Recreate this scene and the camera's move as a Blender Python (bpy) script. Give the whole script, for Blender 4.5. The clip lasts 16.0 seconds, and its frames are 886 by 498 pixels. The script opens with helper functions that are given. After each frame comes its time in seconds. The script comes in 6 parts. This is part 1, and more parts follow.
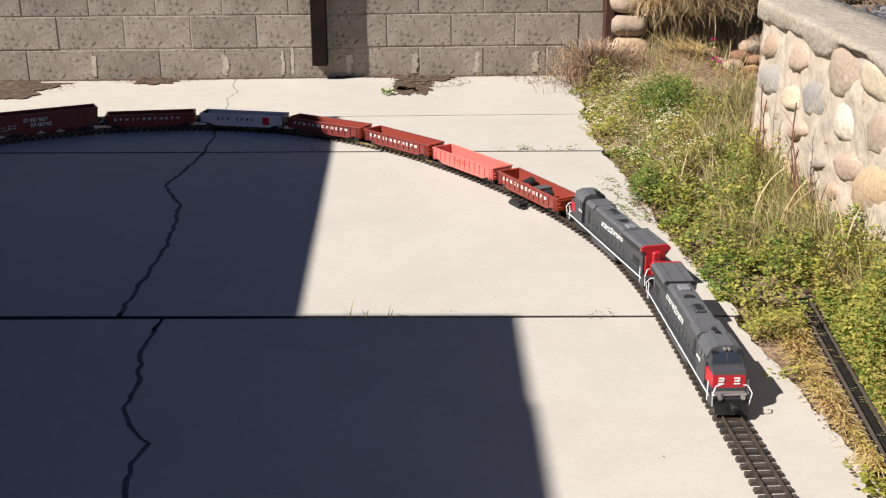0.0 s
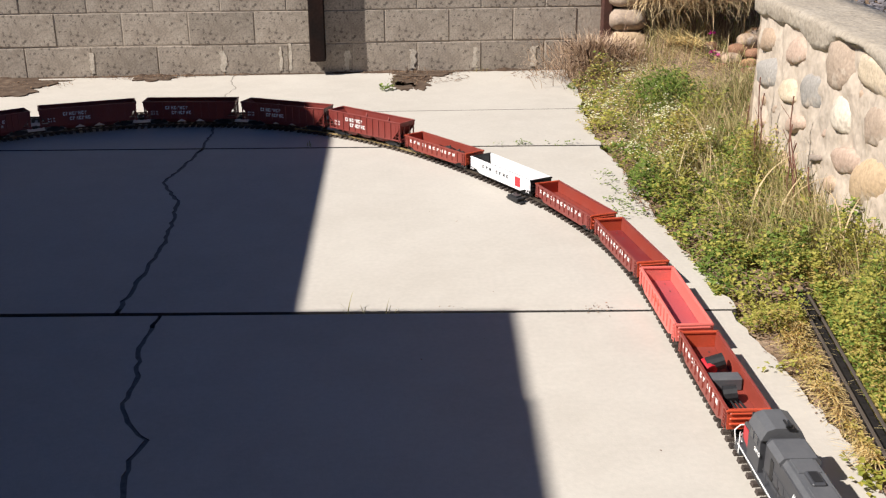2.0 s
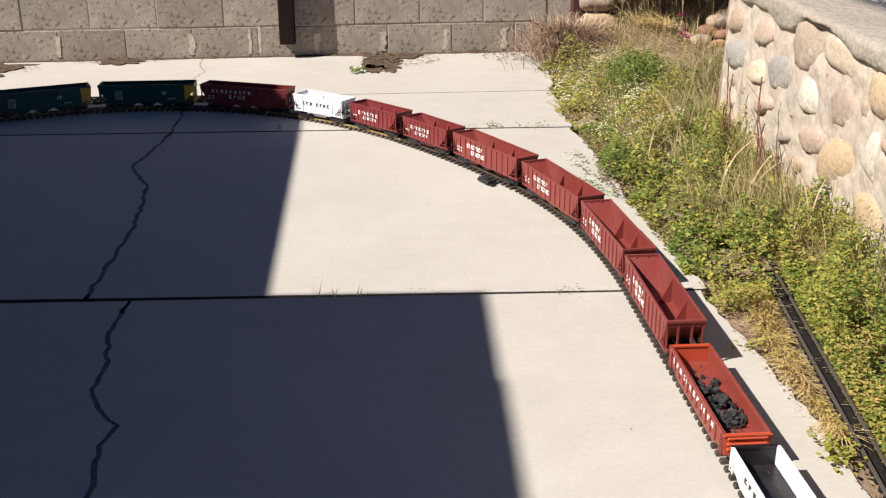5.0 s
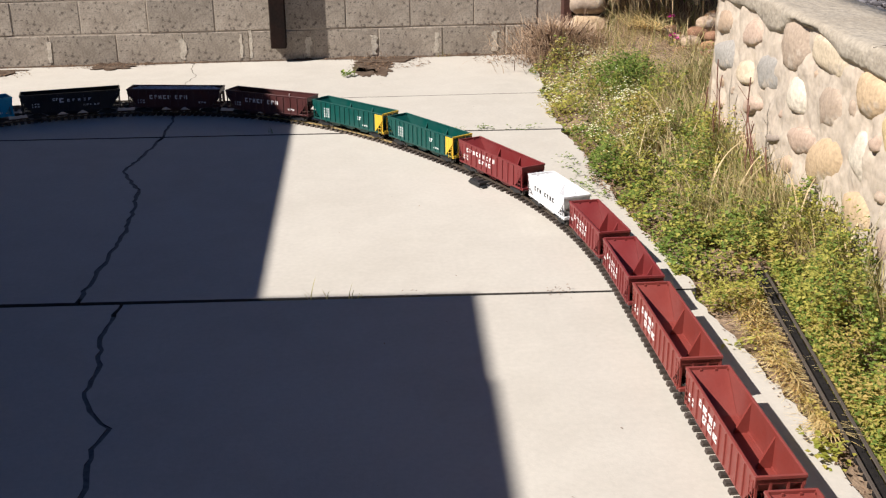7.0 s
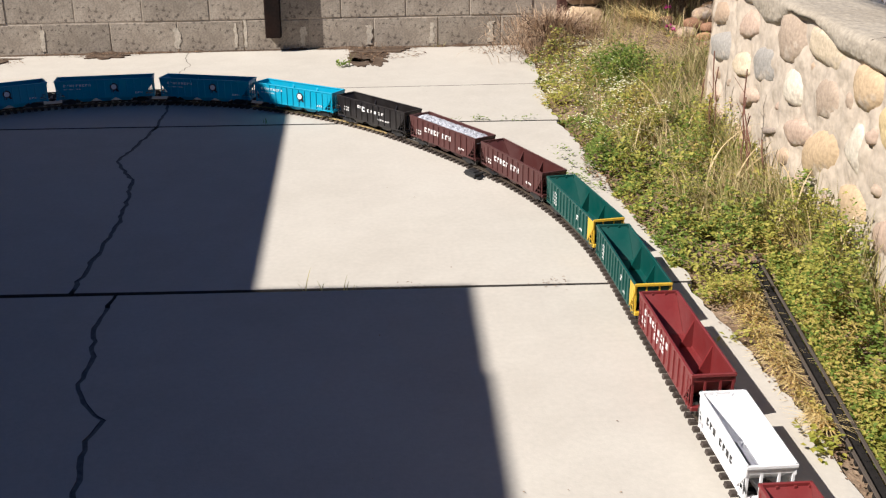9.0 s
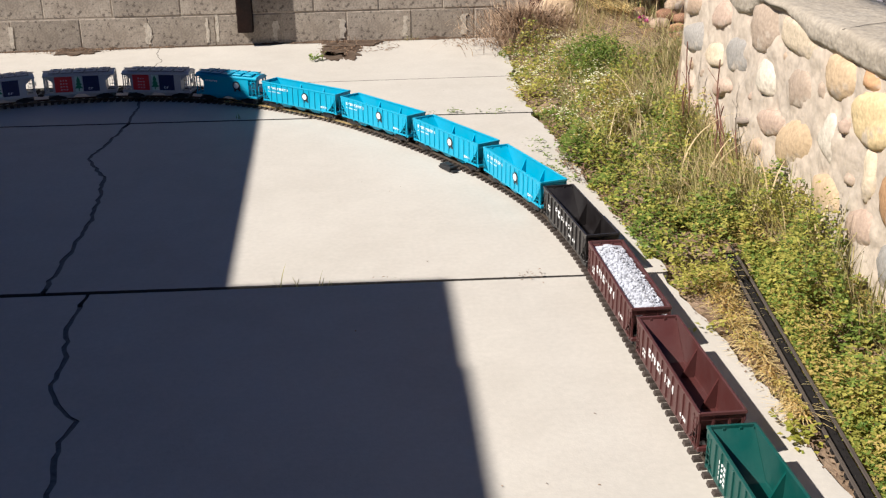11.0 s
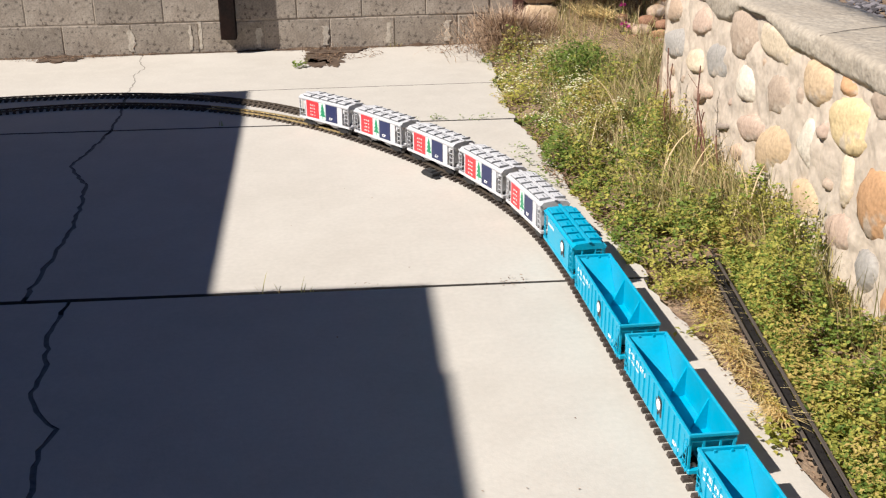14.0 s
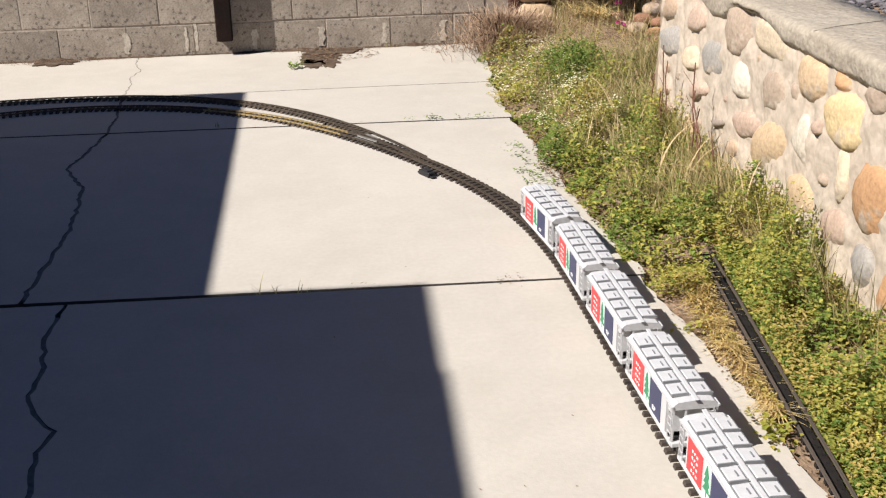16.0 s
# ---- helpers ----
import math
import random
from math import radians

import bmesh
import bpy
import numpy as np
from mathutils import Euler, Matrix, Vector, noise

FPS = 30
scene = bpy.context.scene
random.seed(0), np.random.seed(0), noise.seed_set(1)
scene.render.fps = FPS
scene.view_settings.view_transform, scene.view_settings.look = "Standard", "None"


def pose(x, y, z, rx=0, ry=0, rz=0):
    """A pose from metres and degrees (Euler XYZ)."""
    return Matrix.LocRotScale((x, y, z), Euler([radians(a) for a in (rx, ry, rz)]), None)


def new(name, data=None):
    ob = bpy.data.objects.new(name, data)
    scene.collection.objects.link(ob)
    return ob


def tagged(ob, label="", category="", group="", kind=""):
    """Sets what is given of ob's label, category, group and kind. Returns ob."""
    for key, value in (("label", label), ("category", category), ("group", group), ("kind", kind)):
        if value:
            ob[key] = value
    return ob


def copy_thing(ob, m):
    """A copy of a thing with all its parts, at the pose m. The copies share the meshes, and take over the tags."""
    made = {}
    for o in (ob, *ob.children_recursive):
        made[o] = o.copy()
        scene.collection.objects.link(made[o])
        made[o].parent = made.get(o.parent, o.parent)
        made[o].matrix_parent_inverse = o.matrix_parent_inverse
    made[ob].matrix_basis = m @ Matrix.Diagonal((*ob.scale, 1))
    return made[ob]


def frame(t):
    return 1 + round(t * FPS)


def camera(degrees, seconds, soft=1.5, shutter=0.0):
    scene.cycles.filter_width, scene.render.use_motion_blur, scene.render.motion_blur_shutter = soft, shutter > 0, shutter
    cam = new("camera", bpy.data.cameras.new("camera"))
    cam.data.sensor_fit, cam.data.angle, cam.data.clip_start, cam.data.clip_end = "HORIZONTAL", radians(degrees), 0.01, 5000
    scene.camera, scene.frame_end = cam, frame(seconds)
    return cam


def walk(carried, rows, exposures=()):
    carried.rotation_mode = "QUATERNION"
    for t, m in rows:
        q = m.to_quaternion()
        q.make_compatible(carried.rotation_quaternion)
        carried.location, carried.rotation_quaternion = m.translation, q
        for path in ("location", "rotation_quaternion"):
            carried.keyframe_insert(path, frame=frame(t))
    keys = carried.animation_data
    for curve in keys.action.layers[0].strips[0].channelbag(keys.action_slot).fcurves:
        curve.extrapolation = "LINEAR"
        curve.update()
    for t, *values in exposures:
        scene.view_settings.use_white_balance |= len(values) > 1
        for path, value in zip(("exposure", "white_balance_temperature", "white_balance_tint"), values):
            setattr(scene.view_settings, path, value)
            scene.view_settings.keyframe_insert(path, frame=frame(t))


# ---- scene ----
# ---------- camera ----------
cam = camera(44.85, 16.0, soft=1.25)
walk(cam, [
    (0, pose(-0.000, 0.000, 1.306, 70.02, -0.04, -3.79)),
    (0.5, pose(0.006, 0.000, 1.306, 69.87, 0.11, -4.14)),
    (1, pose(0.009, 0.001, 1.308, 69.73, 0.26, -4.09)),
    (1.5, pose(0.010, -0.002, 1.308, 70.02, 0.16, -3.81)),
    (2, pose(0.009, -0.002, 1.307, 69.76, 0.26, -3.87)),
    (2.5, pose(0.014, -0.003, 1.307, 69.69, 0.24, -4.22)),
    (3, pose(0.013, -0.001, 1.307, 69.50, 0.07, -4.36)),
    (3.5, pose(0.013, -0.004, 1.307, 69.11, 0.03, -4.66)),
    (4, pose(0.014, -0.003, 1.306, 68.96, 0.15, -5.09)),
    (6.5, pose(0.021, -0.012, 1.302, 68.83, 0.32, -5.61)),
    (7, pose(0.023, -0.017, 1.302, 69.06, 0.46, -5.83)),
    (7.5, pose(0.022, -0.014, 1.304, 68.81, 0.38, -5.87)),
    (8, pose(0.027, -0.016, 1.301, 68.71, 0.30, -5.84)),
    (8.5, pose(0.026, -0.010, 1.302, 68.75, 0.28, -5.88)),
    (9, pose(0.020, -0.005, 1.302, 68.54, 0.18, -6.06)),
    (9.5, pose(0.020, 0.010, 1.299, 68.15, 0.20, -6.81)),
    (12, pose(0.030, 0.004, 1.300, 68.31, 0.41, -7.67)),
    (12.5, pose(0.031, 0.003, 1.300, 68.45, 0.32, -7.87)),
    (13, pose(0.031, 0.003, 1.300, 68.46, 0.17, -8.02)),
    (13.5, pose(0.035, 0.002, 1.301, 68.51, 0.28, -8.21)),
    (14, pose(0.039, -0.002, 1.301, 68.51, 0.38, -8.24)),
    (14.5, pose(0.042, -0.004, 1.301, 68.47, 0.60, -8.23)),
    (15, pose(0.044, -0.003, 1.299, 68.48, 0.67, -8.25)),
    (15.5, pose(0.044, -0.004, 1.300, 68.46, 0.61, -8.41)),
    (16, pose(0.047, -0.006, 1.298, 68.52, 0.88, -8.48)),
], exposures=[(0, 0.95, 5250, 10), (16, 0.95, 5250, 10)])

# ---------- world, sun ----------
SUN_TO = Vector((0.927, 0.375, -1.0))          # the way in which the sunlight travels
world = bpy.data.worlds.new("sky")
scene.world = world
world.use_nodes = True
wn = world.node_tree.nodes
sky = wn.new("ShaderNodeTexSky")
sky.sky_type, sky.sun_disc = "NISHITA", False
sky.altitude, sky.air_density, sky.dust_density, sky.ozone_density = 3500, 0.5, 0.05, 3.0
sky.sun_elevation, sky.sun_rotation = radians(45), math.atan2(-SUN_TO.x, -SUN_TO.y)
world.node_tree.links.new(sky.outputs[0], wn["Background"].inputs[0])
wn["Background"].inputs[1].default_value = 0.054
sun = new("sun", bpy.data.lights.new("sun", "SUN"))
sun.data.energy, sun.data.angle, sun.data.color = 4.75, radians(0.53), (1.0, 0.82, 0.61)
sun.matrix_world = Matrix.Translation((-6, -3, 8)) @ SUN_TO.to_track_quat("-Z", "Y").to_matrix().to_4x4()


# ---------- materials ----------
def material(name, colour, rough=0.6, metal=0.0, spots=None, grain=None, bump=None, vary=0.0, island=0.0, sheen=0.3, pits=None):
    """colour; spots: (scale, colour, amount, contrast) large stains; grain: (scale, amount) fine light and dark;
    bump: (scale, strength, distance); vary: brightness change from object to object; island: from piece to piece."""
    m = bpy.data.materials.new(name)
    m.use_nodes = True
    t = m.node_tree
    b = t.nodes["Principled BSDF"]
    b.inputs["Roughness"].default_value, b.inputs["Metallic"].default_value = rough, metal
    b.inputs["Specular IOR Level"].default_value = sheen
    co = t.nodes.new("ShaderNodeTexCoord").outputs["Object"]
    rgb = t.nodes.new("ShaderNodeRGB")
    rgb.outputs[0].default_value = (*colour, 1)
    out = rgb.outputs[0]

    def noise_tex(scale, detail=5):
        n = t.nodes.new("ShaderNodeTexNoise")
        n.inputs["Scale"].default_value, n.inputs["Detail"].default_value = scale, detail
        t.links.new(co, n.inputs["Vector"])
        return n.outputs["Fac"]

    def ranged(value, a, b_, lo, hi):
        r = t.nodes.new("ShaderNodeMapRange")
        for k, v in zip(("From Min", "From Max", "To Min", "To Max"), (a, b_, lo, hi)):
            r.inputs[k].default_value = v
        t.links.new(value, r.inputs["Value"])
        return r.outputs[0]

    def mixed(mode, fac, a, c):
        x = t.nodes.new("ShaderNodeMix")
        x.data_type, x.blend_type = "RGBA", mode
        t.links.new(fac, x.inputs[0]) if not isinstance(fac, float) else setattr_value(x, fac)
        t.links.new(a, x.inputs[6])
        if isinstance(c, tuple):
            x.inputs[7].default_value = (*c, 1)
        else:
            t.links.new(c, x.inputs[7])
        return x.outputs[2]

    def setattr_value(x, v):
        x.inputs[0].default_value = v

    def times(value):
        """Multiply the colour by a grey value."""
        c = t.nodes.new("ShaderNodeCombineColor")
        for i in range(3):
            t.links.new(value, c.inputs[i])
        return mixed("MULTIPLY", 1.0, out, c.outputs[0])

    if spots:
        for scale, col, amount, edge in (spots if isinstance(spots, list) else [spots]):
            out = mixed("MIX", ranged(noise_tex(scale), 0.5 - edge, 0.5 + edge + 0.12, 0, amount), out, col)
    if pits:
        out = mixed("MIX", ranged(noise_tex(pits[0], 3), pits[1], pits[1] + 0.06, 0, 0.75), out, pits[2])
    if grain:
        out = times(ranged(noise_tex(grain[0], 8), 0.25, 0.75, 1 - grain[1], 1 + grain[1]))
    if vary:
        out = times(ranged(t.nodes.new("ShaderNodeObjectInfo").outputs["Random"], 0, 1, 1 - vary, 1 + vary))
    if island:
        out = times(ranged(t.nodes.new("ShaderNodeNewGeometry").outputs["Random Per Island"], 0, 1, 1 - island, 1 + island))
    t.links.new(out, b.inputs["Base Color"])
    if bump:
        n = t.nodes.new("ShaderNodeBump")
        n.inputs["Strength"].default_value, n.inputs["Distance"].default_value = bump[1], bump[2]
        t.links.new(noise_tex(bump[0], 7), n.inputs["Height"])
        t.links.new(n.outputs[0], b.inputs["Normal"])
    return m


def leafy(name, colour, second, through_light=0.35):
    """Thin leaf: two tones from piece to piece, with light passing through."""
    m = bpy.data.materials.new(name)
    m.use_nodes = True
    t = m.node_tree
    b = t.nodes["Principled BSDF"]
    b.inputs["Roughness"].default_value = 0.55
    b.inputs["Specular IOR Level"].default_value = 0.25
    x = t.nodes.new("ShaderNodeMix")
    x.data_type = "RGBA"
    t.links.new(t.nodes.new("ShaderNodeNewGeometry").outputs["Random Per Island"], x.inputs[0])
    x.inputs[6].default_value, x.inputs[7].default_value = (*colour, 1), (*second, 1)
    t.links.new(x.outputs[2], b.inputs["Base Color"])
    tr = t.nodes.new("ShaderNodeBsdfTranslucent")
    t.links.new(x.outputs[2], tr.inputs["Color"])
    add = t.nodes.new("ShaderNodeMixShader")
    add.inputs[0].default_value = through_light
    t.links.new(b.outputs[0], add.inputs[1])
    t.links.new(tr.outputs[0], add.inputs[2])
    t.links.new(add.outputs[0], t.nodes["Material Output"].inputs["Surface"])
    return m


CONCRETE = material("concrete", (0.45, 0.418, 0.365), 0.85,
                    spots=[(0.7, (0.51, 0.478, 0.42), 0.8, 0.1), (2.4, (0.405, 0.372, 0.32), 0.5, 0.1), (9, (0.50, 0.47, 0.41), 0.4, 0.06)],
                    grain=(60, 0.05), bump=(140, 0.25, 0.002))
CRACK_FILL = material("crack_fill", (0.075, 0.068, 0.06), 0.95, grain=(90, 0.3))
CRACK_DIRT = material("crack_dirt", (0.17, 0.155, 0.14), 0.95, grain=(90, 0.3))
PALE_FILL = material("pale_crack_fill", (0.22, 0.2, 0.17), 0.95, grain=(90, 0.3))
SOIL = material("soil", (0.17, 0.115, 0.07), 0.95, spots=[(5, (0.33, 0.245, 0.17), 0.8, 0.1)], grain=(70, 0.35), bump=(60, 0.8, 0.01))
FAR_SOIL = material("far_soil", (0.2, 0.15, 0.1), 0.95, spots=[(0.3, (0.14, 0.13, 0.07), 0.7, 0.1)], grain=(8, 0.25))
BLOCK = material("concrete_block", (0.285, 0.246, 0.2), 0.92,
                 spots=[(2.2, (0.39, 0.335, 0.27), 0.8, 0.12), (5, (0.185, 0.155, 0.122), 0.6, 0.07), (14, (0.43, 0.38, 0.31), 0.4, 0.05)],
                 pits=(48, 0.59, (0.075, 0.06, 0.05)), grain=(95, 0.3), bump=(130, 0.4, 0.003), vary=0.13)
MORTAR = material("mortar", (0.36, 0.31, 0.25), 0.95, grain=(60, 0.25), bump=(70, 0.7, 0.005))
PALE_MORTAR = material("pale_mortar", (0.47, 0.42, 0.345), 0.95, grain=(80, 0.25), bump=(90, 0.8, 0.004))
RUST_STEEL = material("dark_steel", (0.012, 0.009, 0.008), 0.85, sheen=0.08, spots=[(9, (0.028, 0.014, 0.01), 0.6, 0.1)], grain=(60, 0.3))
BROWN_POST = material("brown_post", (0.07, 0.03, 0.022), 0.7, spots=[(9, (0.03, 0.018, 0.015), 0.6, 0.1)], grain=(60, 0.3))
RENDER_MORTAR = material("wall_mortar", (0.475, 0.405, 0.318), 0.95, spots=[(2.5, (0.37, 0.325, 0.27), 0.7, 0.12), (7, (0.53, 0.445, 0.35), 0.6, 0.1), (18, (0.36, 0.3, 0.24), 0.35, 0.05)],
                         grain=(45, 0.16), bump=(35, 0.6, 0.008))
CAP = material("cap_concrete", (0.335, 0.29, 0.225), 0.92, spots=[(4, (0.40, 0.355, 0.285), 0.7, 0.12), (9, (0.23, 0.205, 0.165), 0.25, 0.1)],
               grain=(70, 0.22), bump=(28, 0.9, 0.012), pits=(24, 0.68, (0.2, 0.175, 0.14)))
STONE_TONES = [(0.40, 0.30, 0.21), (0.43, 0.325, 0.25), (0.27, 0.225, 0.185), (0.54, 0.45, 0.32), (0.44, 0.33, 0.205),
               (0.31, 0.29, 0.26), (0.58, 0.52, 0.42), (0.36, 0.285, 0.215), (0.44, 0.265, 0.135)]
STONE_TONES += [(0.26, 0.145, 0.085), (0.58, 0.455, 0.25)]
STONES = [material("river_stone", c, 0.75, spots=[(9, tuple(v * 1.25 for v in c), 0.7, 0.1), (16, tuple(v * 0.62 for v in c), 0.5, 0.08)],
                   grain=(90, 0.2), bump=(40, 0.6, 0.008), vary=0.08, pits=(8, 0.6, (0.48, 0.41, 0.33))) for c in STONE_TONES]
GRAVEL = material("gravel", (0.12, 0.11, 0.115), 0.9, island=0.7)
DIRT = material("silt", (0.075, 0.048, 0.03), 0.9, spots=[(6, (0.05, 0.035, 0.024), 0.8, 0.1), (16, (0.16, 0.12, 0.085), 0.6, 0.08)], grain=(60, 0.3))
LEAF = leafy("weed_leaf", (0.25, 0.265, 0.045), (0.6, 0.55, 0.13), 0.48)
LEAF_DARK = leafy("weed_leaf_deep", (0.095, 0.155, 0.024), (0.26, 0.33, 0.065), 0.4)
LEAF_DRY = leafy("weed_leaf_yellow", (0.36, 0.29, 0.075), (0.52, 0.4, 0.13))
GRASS = leafy("grass_blade", (0.2, 0.21, 0.065), (0.52, 0.44, 0.2))
GOLD_STRAW = leafy("golden_straw", (0.66, 0.5, 0.19), (0.84, 0.7, 0.36), 0.25)
STRAW = leafy("straw", (0.45, 0.335, 0.175), (0.62, 0.49, 0.28), 0.2)
DEAD = leafy("dead_stalk", (0.12, 0.075, 0.05), (0.3, 0.2, 0.12), 0.1)
PETAL = leafy("white_petal", (0.82, 0.78, 0.5), (0.88, 0.86, 0.68), 0.3)
PINK = leafy("pink_petal", (0.55, 0.03, 0.3), (0.7, 0.06, 0.45), 0.3)
RED_STALK = material("red_stalk", (0.15, 0.072, 0.05), 0.8, grain=(60, 0.3))
STUCCO = material("stucco", (0.15, 0.145, 0.15), 0.95, grain=(20, 0.1), bump=(60, 0.5, 0.004))
ROOFING = material("roofing", (0.12, 0.09, 0.07), 0.9, grain=(12, 0.2))
TIE = material("tie_plastic", (0.055, 0.044, 0.037), 0.7, grain=(120, 0.3), vary=0.25)
TIE_DUSTY = material("tie_dusty", (0.085, 0.068, 0.053), 0.8, grain=(120, 0.3), vary=0.25)
RAIL = material("weathered_brass", (0.14, 0.115, 0.088), 0.5, 0.6, spots=(20, (0.07, 0.05, 0.035), 0.7, 0.1), grain=(80, 0.2))
NEAR_BLACK = material("near_black_plastic", (0.012, 0.010, 0.009), 0.8, grain=(90, 0.3))
OLD_RAIL = material("old_rail", (0.10, 0.082, 0.068), 0.7, 0.3, spots=(20, (0.09, 0.075, 0.06), 0.6, 0.1))
LIT_BRASS = material("lit_brass", (0.46, 0.37, 0.19), 0.5, 0.6, spots=(20, (0.3, 0.2, 0.07), 0.6, 0.1))
NICKEL = material("worn_metal", (0.55, 0.53, 0.5), 0.4, 0.8)
BLACK_PLASTIC = material("black_plastic", (0.02, 0.02, 0.021), 0.5, grain=(90, 0.2))
STEEL = material("wheel_steel", (0.2, 0.19, 0.18), 0.4, 0.9)


def paint(name, c, rough=0.42, dust=0.12):
    """Moulded and painted plastic with a film of dust and uneven gloss."""
    d = tuple(v * 0.8 + 0.05 for v in c)
    return material(name, c, rough, spots=[(18, d, dust * 2.2, 0.12)], grain=(140, 0.07), bump=(160, 0.12, 0.0008), sheen=0.45)


OXIDE = paint("oxide_red", (0.19, 0.036, 0.027))
GON_RED = paint("gondola_red", (0.21, 0.04, 0.026))
GON_BROWN = paint("gondola_brown", (0.185, 0.036, 0.027))
ORANGE = paint("orange_red_inside", (0.46, 0.07, 0.025))
BRICK = paint("brick_red_inside", (0.25, 0.046, 0.028))
SALMON_DARK = paint("salmon_floor", (0.36, 0.07, 0.075))
SHADE_GREY = paint("shaded_grey", (0.2, 0.205, 0.215))
SALMON = paint("faded_salmon", (0.64, 0.155, 0.125))
MAROON = paint("maroon", (0.155, 0.02, 0.02))
RED_BROWN = paint("red_brown", (0.165, 0.024, 0.023))
DARK_BROWN = paint("dark_brown", (0.066, 0.02, 0.018))
GREEN = paint("deep_green", (0.004, 0.058, 0.048))
YELLOW = paint("yellow", (0.62, 0.40, 0.02))
BLACK = paint("gloss_black", (0.012, 0.010, 0.010), 0.3)
BLUE = paint("sky_blue", (0.024, 0.325, 0.5))
SHADE_BLUE = paint("shaded_blue", (0.006, 0.19, 0.32))
WHITE = paint("white", (0.74, 0.74, 0.75), dust=0.05)
SILVER = paint("silver_grey", (0.51, 0.51, 0.52), dust=0.08)
LOCO_GREY = paint("dark_grey", (0.046, 0.047, 0.053), 0.5)
LOCO_ROOF = paint("dusty_grey", (0.088, 0.09, 0.096), 0.6, dust=0.25)
SCARLET = paint("scarlet", (0.43, 0.012, 0.02))
BRIGHT_RED = paint("bright_red", (0.66, 0.03, 0.035))
NAVY = paint("navy", (0.018, 0.024, 0.085))
TREE_GREEN = paint("tree_green", (0.03, 0.22, 0.10))
MINT = paint("pale_mint", (0.6, 0.72, 0.64))
INK_WHITE = paint("lettering_white", (0.8, 0.8, 0.78), dust=0.03)
INK_BLACK = paint("lettering_black", (0.02, 0.02, 0.022), dust=0.03)
SCRAP = material("scrap_iron", (0.03, 0.028, 0.028), 0.7, island=0.6, grain=(80, 0.4))
LOAD_STONE = material("grey_ballast", (0.40, 0.41, 0.45), 0.9, island=0.4)
GLASS = material("cab_window", (0.03, 0.035, 0.045), 0.08, 0.0, sheen=0.8)


# ---------- mesh tools ----------
class Shape:
    """Collects vertices and faces of one part."""

    def __init__(self):
        self.v, self.f = [], []

    def add(self, verts, faces):
        n = len(self.v)
        self.v += [tuple(p) for p in verts]
        self.f += [tuple(i + n for i in f) for f in faces]
        return self

    def box(self, x, y, z, sx, sy, sz, turn=None):
        """A box about its centre."""
        vs = [Vector((i * sx / 2, j * sy / 2, k * sz / 2)) for i in (-1, 1) for j in (-1, 1) for k in (-1, 1)]
        if turn:
            vs = [turn @ p for p in vs]
        return self.add([(p.x + x, p.y + y, p.z + z) for p in vs],
                        [(0, 1, 3, 2), (4, 6, 7, 5), (0, 4, 5, 1), (2, 3, 7, 6), (0, 2, 6, 4), (1, 5, 7, 3)])

    def soft_box(self, x, y, z, sx, sy, sz, c=0.003):
        """A box with chamfered edges: every corner is cut into three."""
        vs, ids = [], {}
        for i in (-1, 1):
            for j in (-1, 1):
                for k in (-1, 1):
                    for a in range(3):
                        p = [i * sx / 2, j * sy / 2, k * sz / 2]
                        for b in range(3):
                            if b != a:
                                p[b] -= math.copysign(c, p[b])
                        ids[i, j, k, a] = len(vs)
                        vs.append((p[0] + x, p[1] + y, p[2] + z))
        fs = []
        for s in (-1, 1):
            fs.append([ids[s, j, k, 0] for j, k in ((-1, -1), (1, -1), (1, 1), (-1, 1))][::s])
            fs.append([ids[i, s, k, 1] for i, k in ((-1, -1), (-1, 1), (1, 1), (1, -1))][::s])
            fs.append([ids[i, j, s, 2] for i, j in ((-1, -1), (1, -1), (1, 1), (-1, 1))][::s])
        for a in (-1, 1):
            for b in (-1, 1):
                fs.append([ids[a, b, -1, 0], ids[a, b, -1, 1], ids[a, b, 1, 1], ids[a, b, 1, 0]][::-a * b])
                fs.append([ids[a, -1, b, 0], ids[a, 1, b, 0], ids[a, 1, b, 2], ids[a, -1, b, 2]][::-a * b])
                fs.append([ids[-1, a, b, 1], ids[-1, a, b, 2], ids[1, a, b, 2], ids[1, a, b, 1]][::-a * b])
        for (i, j, k) in [(i, j, k) for i in (-1, 1) for j in (-1, 1) for k in (-1, 1)]:
            fs.append([ids[i, j, k, 0], ids[i, j, k, 1], ids[i, j, k, 2]][::i * j * k])
        return self.add(vs, fs)

    def plate(self, outline, axis, at, thick):
        """A flat outline (list of 2D points) given thickness along an axis: 0 x, 1 y, 2 z."""
        n = len(outline)
        def place(p, q):
            p = list(p)
            p.insert(axis, q)
            return p
        vs = [place(p, at - thick / 2) for p in outline] + [place(p, at + thick / 2) for p in outline]
        fs = [tuple(range(n))[::-1], tuple(range(n, 2 * n))] + [(i, (i + 1) % n, n + (i + 1) % n, n + i) for i in range(n)]
        return self.add(vs, fs)

    def rod(self, a, b, r, n=6):
        a, b = Vector(a), Vector(b)
        q = (b - a).to_track_quat("Z", "Y").to_matrix()
        ring = [q @ Vector((r * math.cos(2 * math.pi * i / n), r * math.sin(2 * math.pi * i / n), 0)) for i in range(n)]
        return self.add([a + p for p in ring] + [b + p for p in ring],
                        [(i, (i + 1) % n, n + (i + 1) % n, n + i) for i in range(n)] + [tuple(range(n))[::-1], tuple(range(n, 2 * n))])

    def path(self, pts, r, n=5):
        for a, b in zip(pts, pts[1:]):
            self.rod(a, b, r, n)
        return self


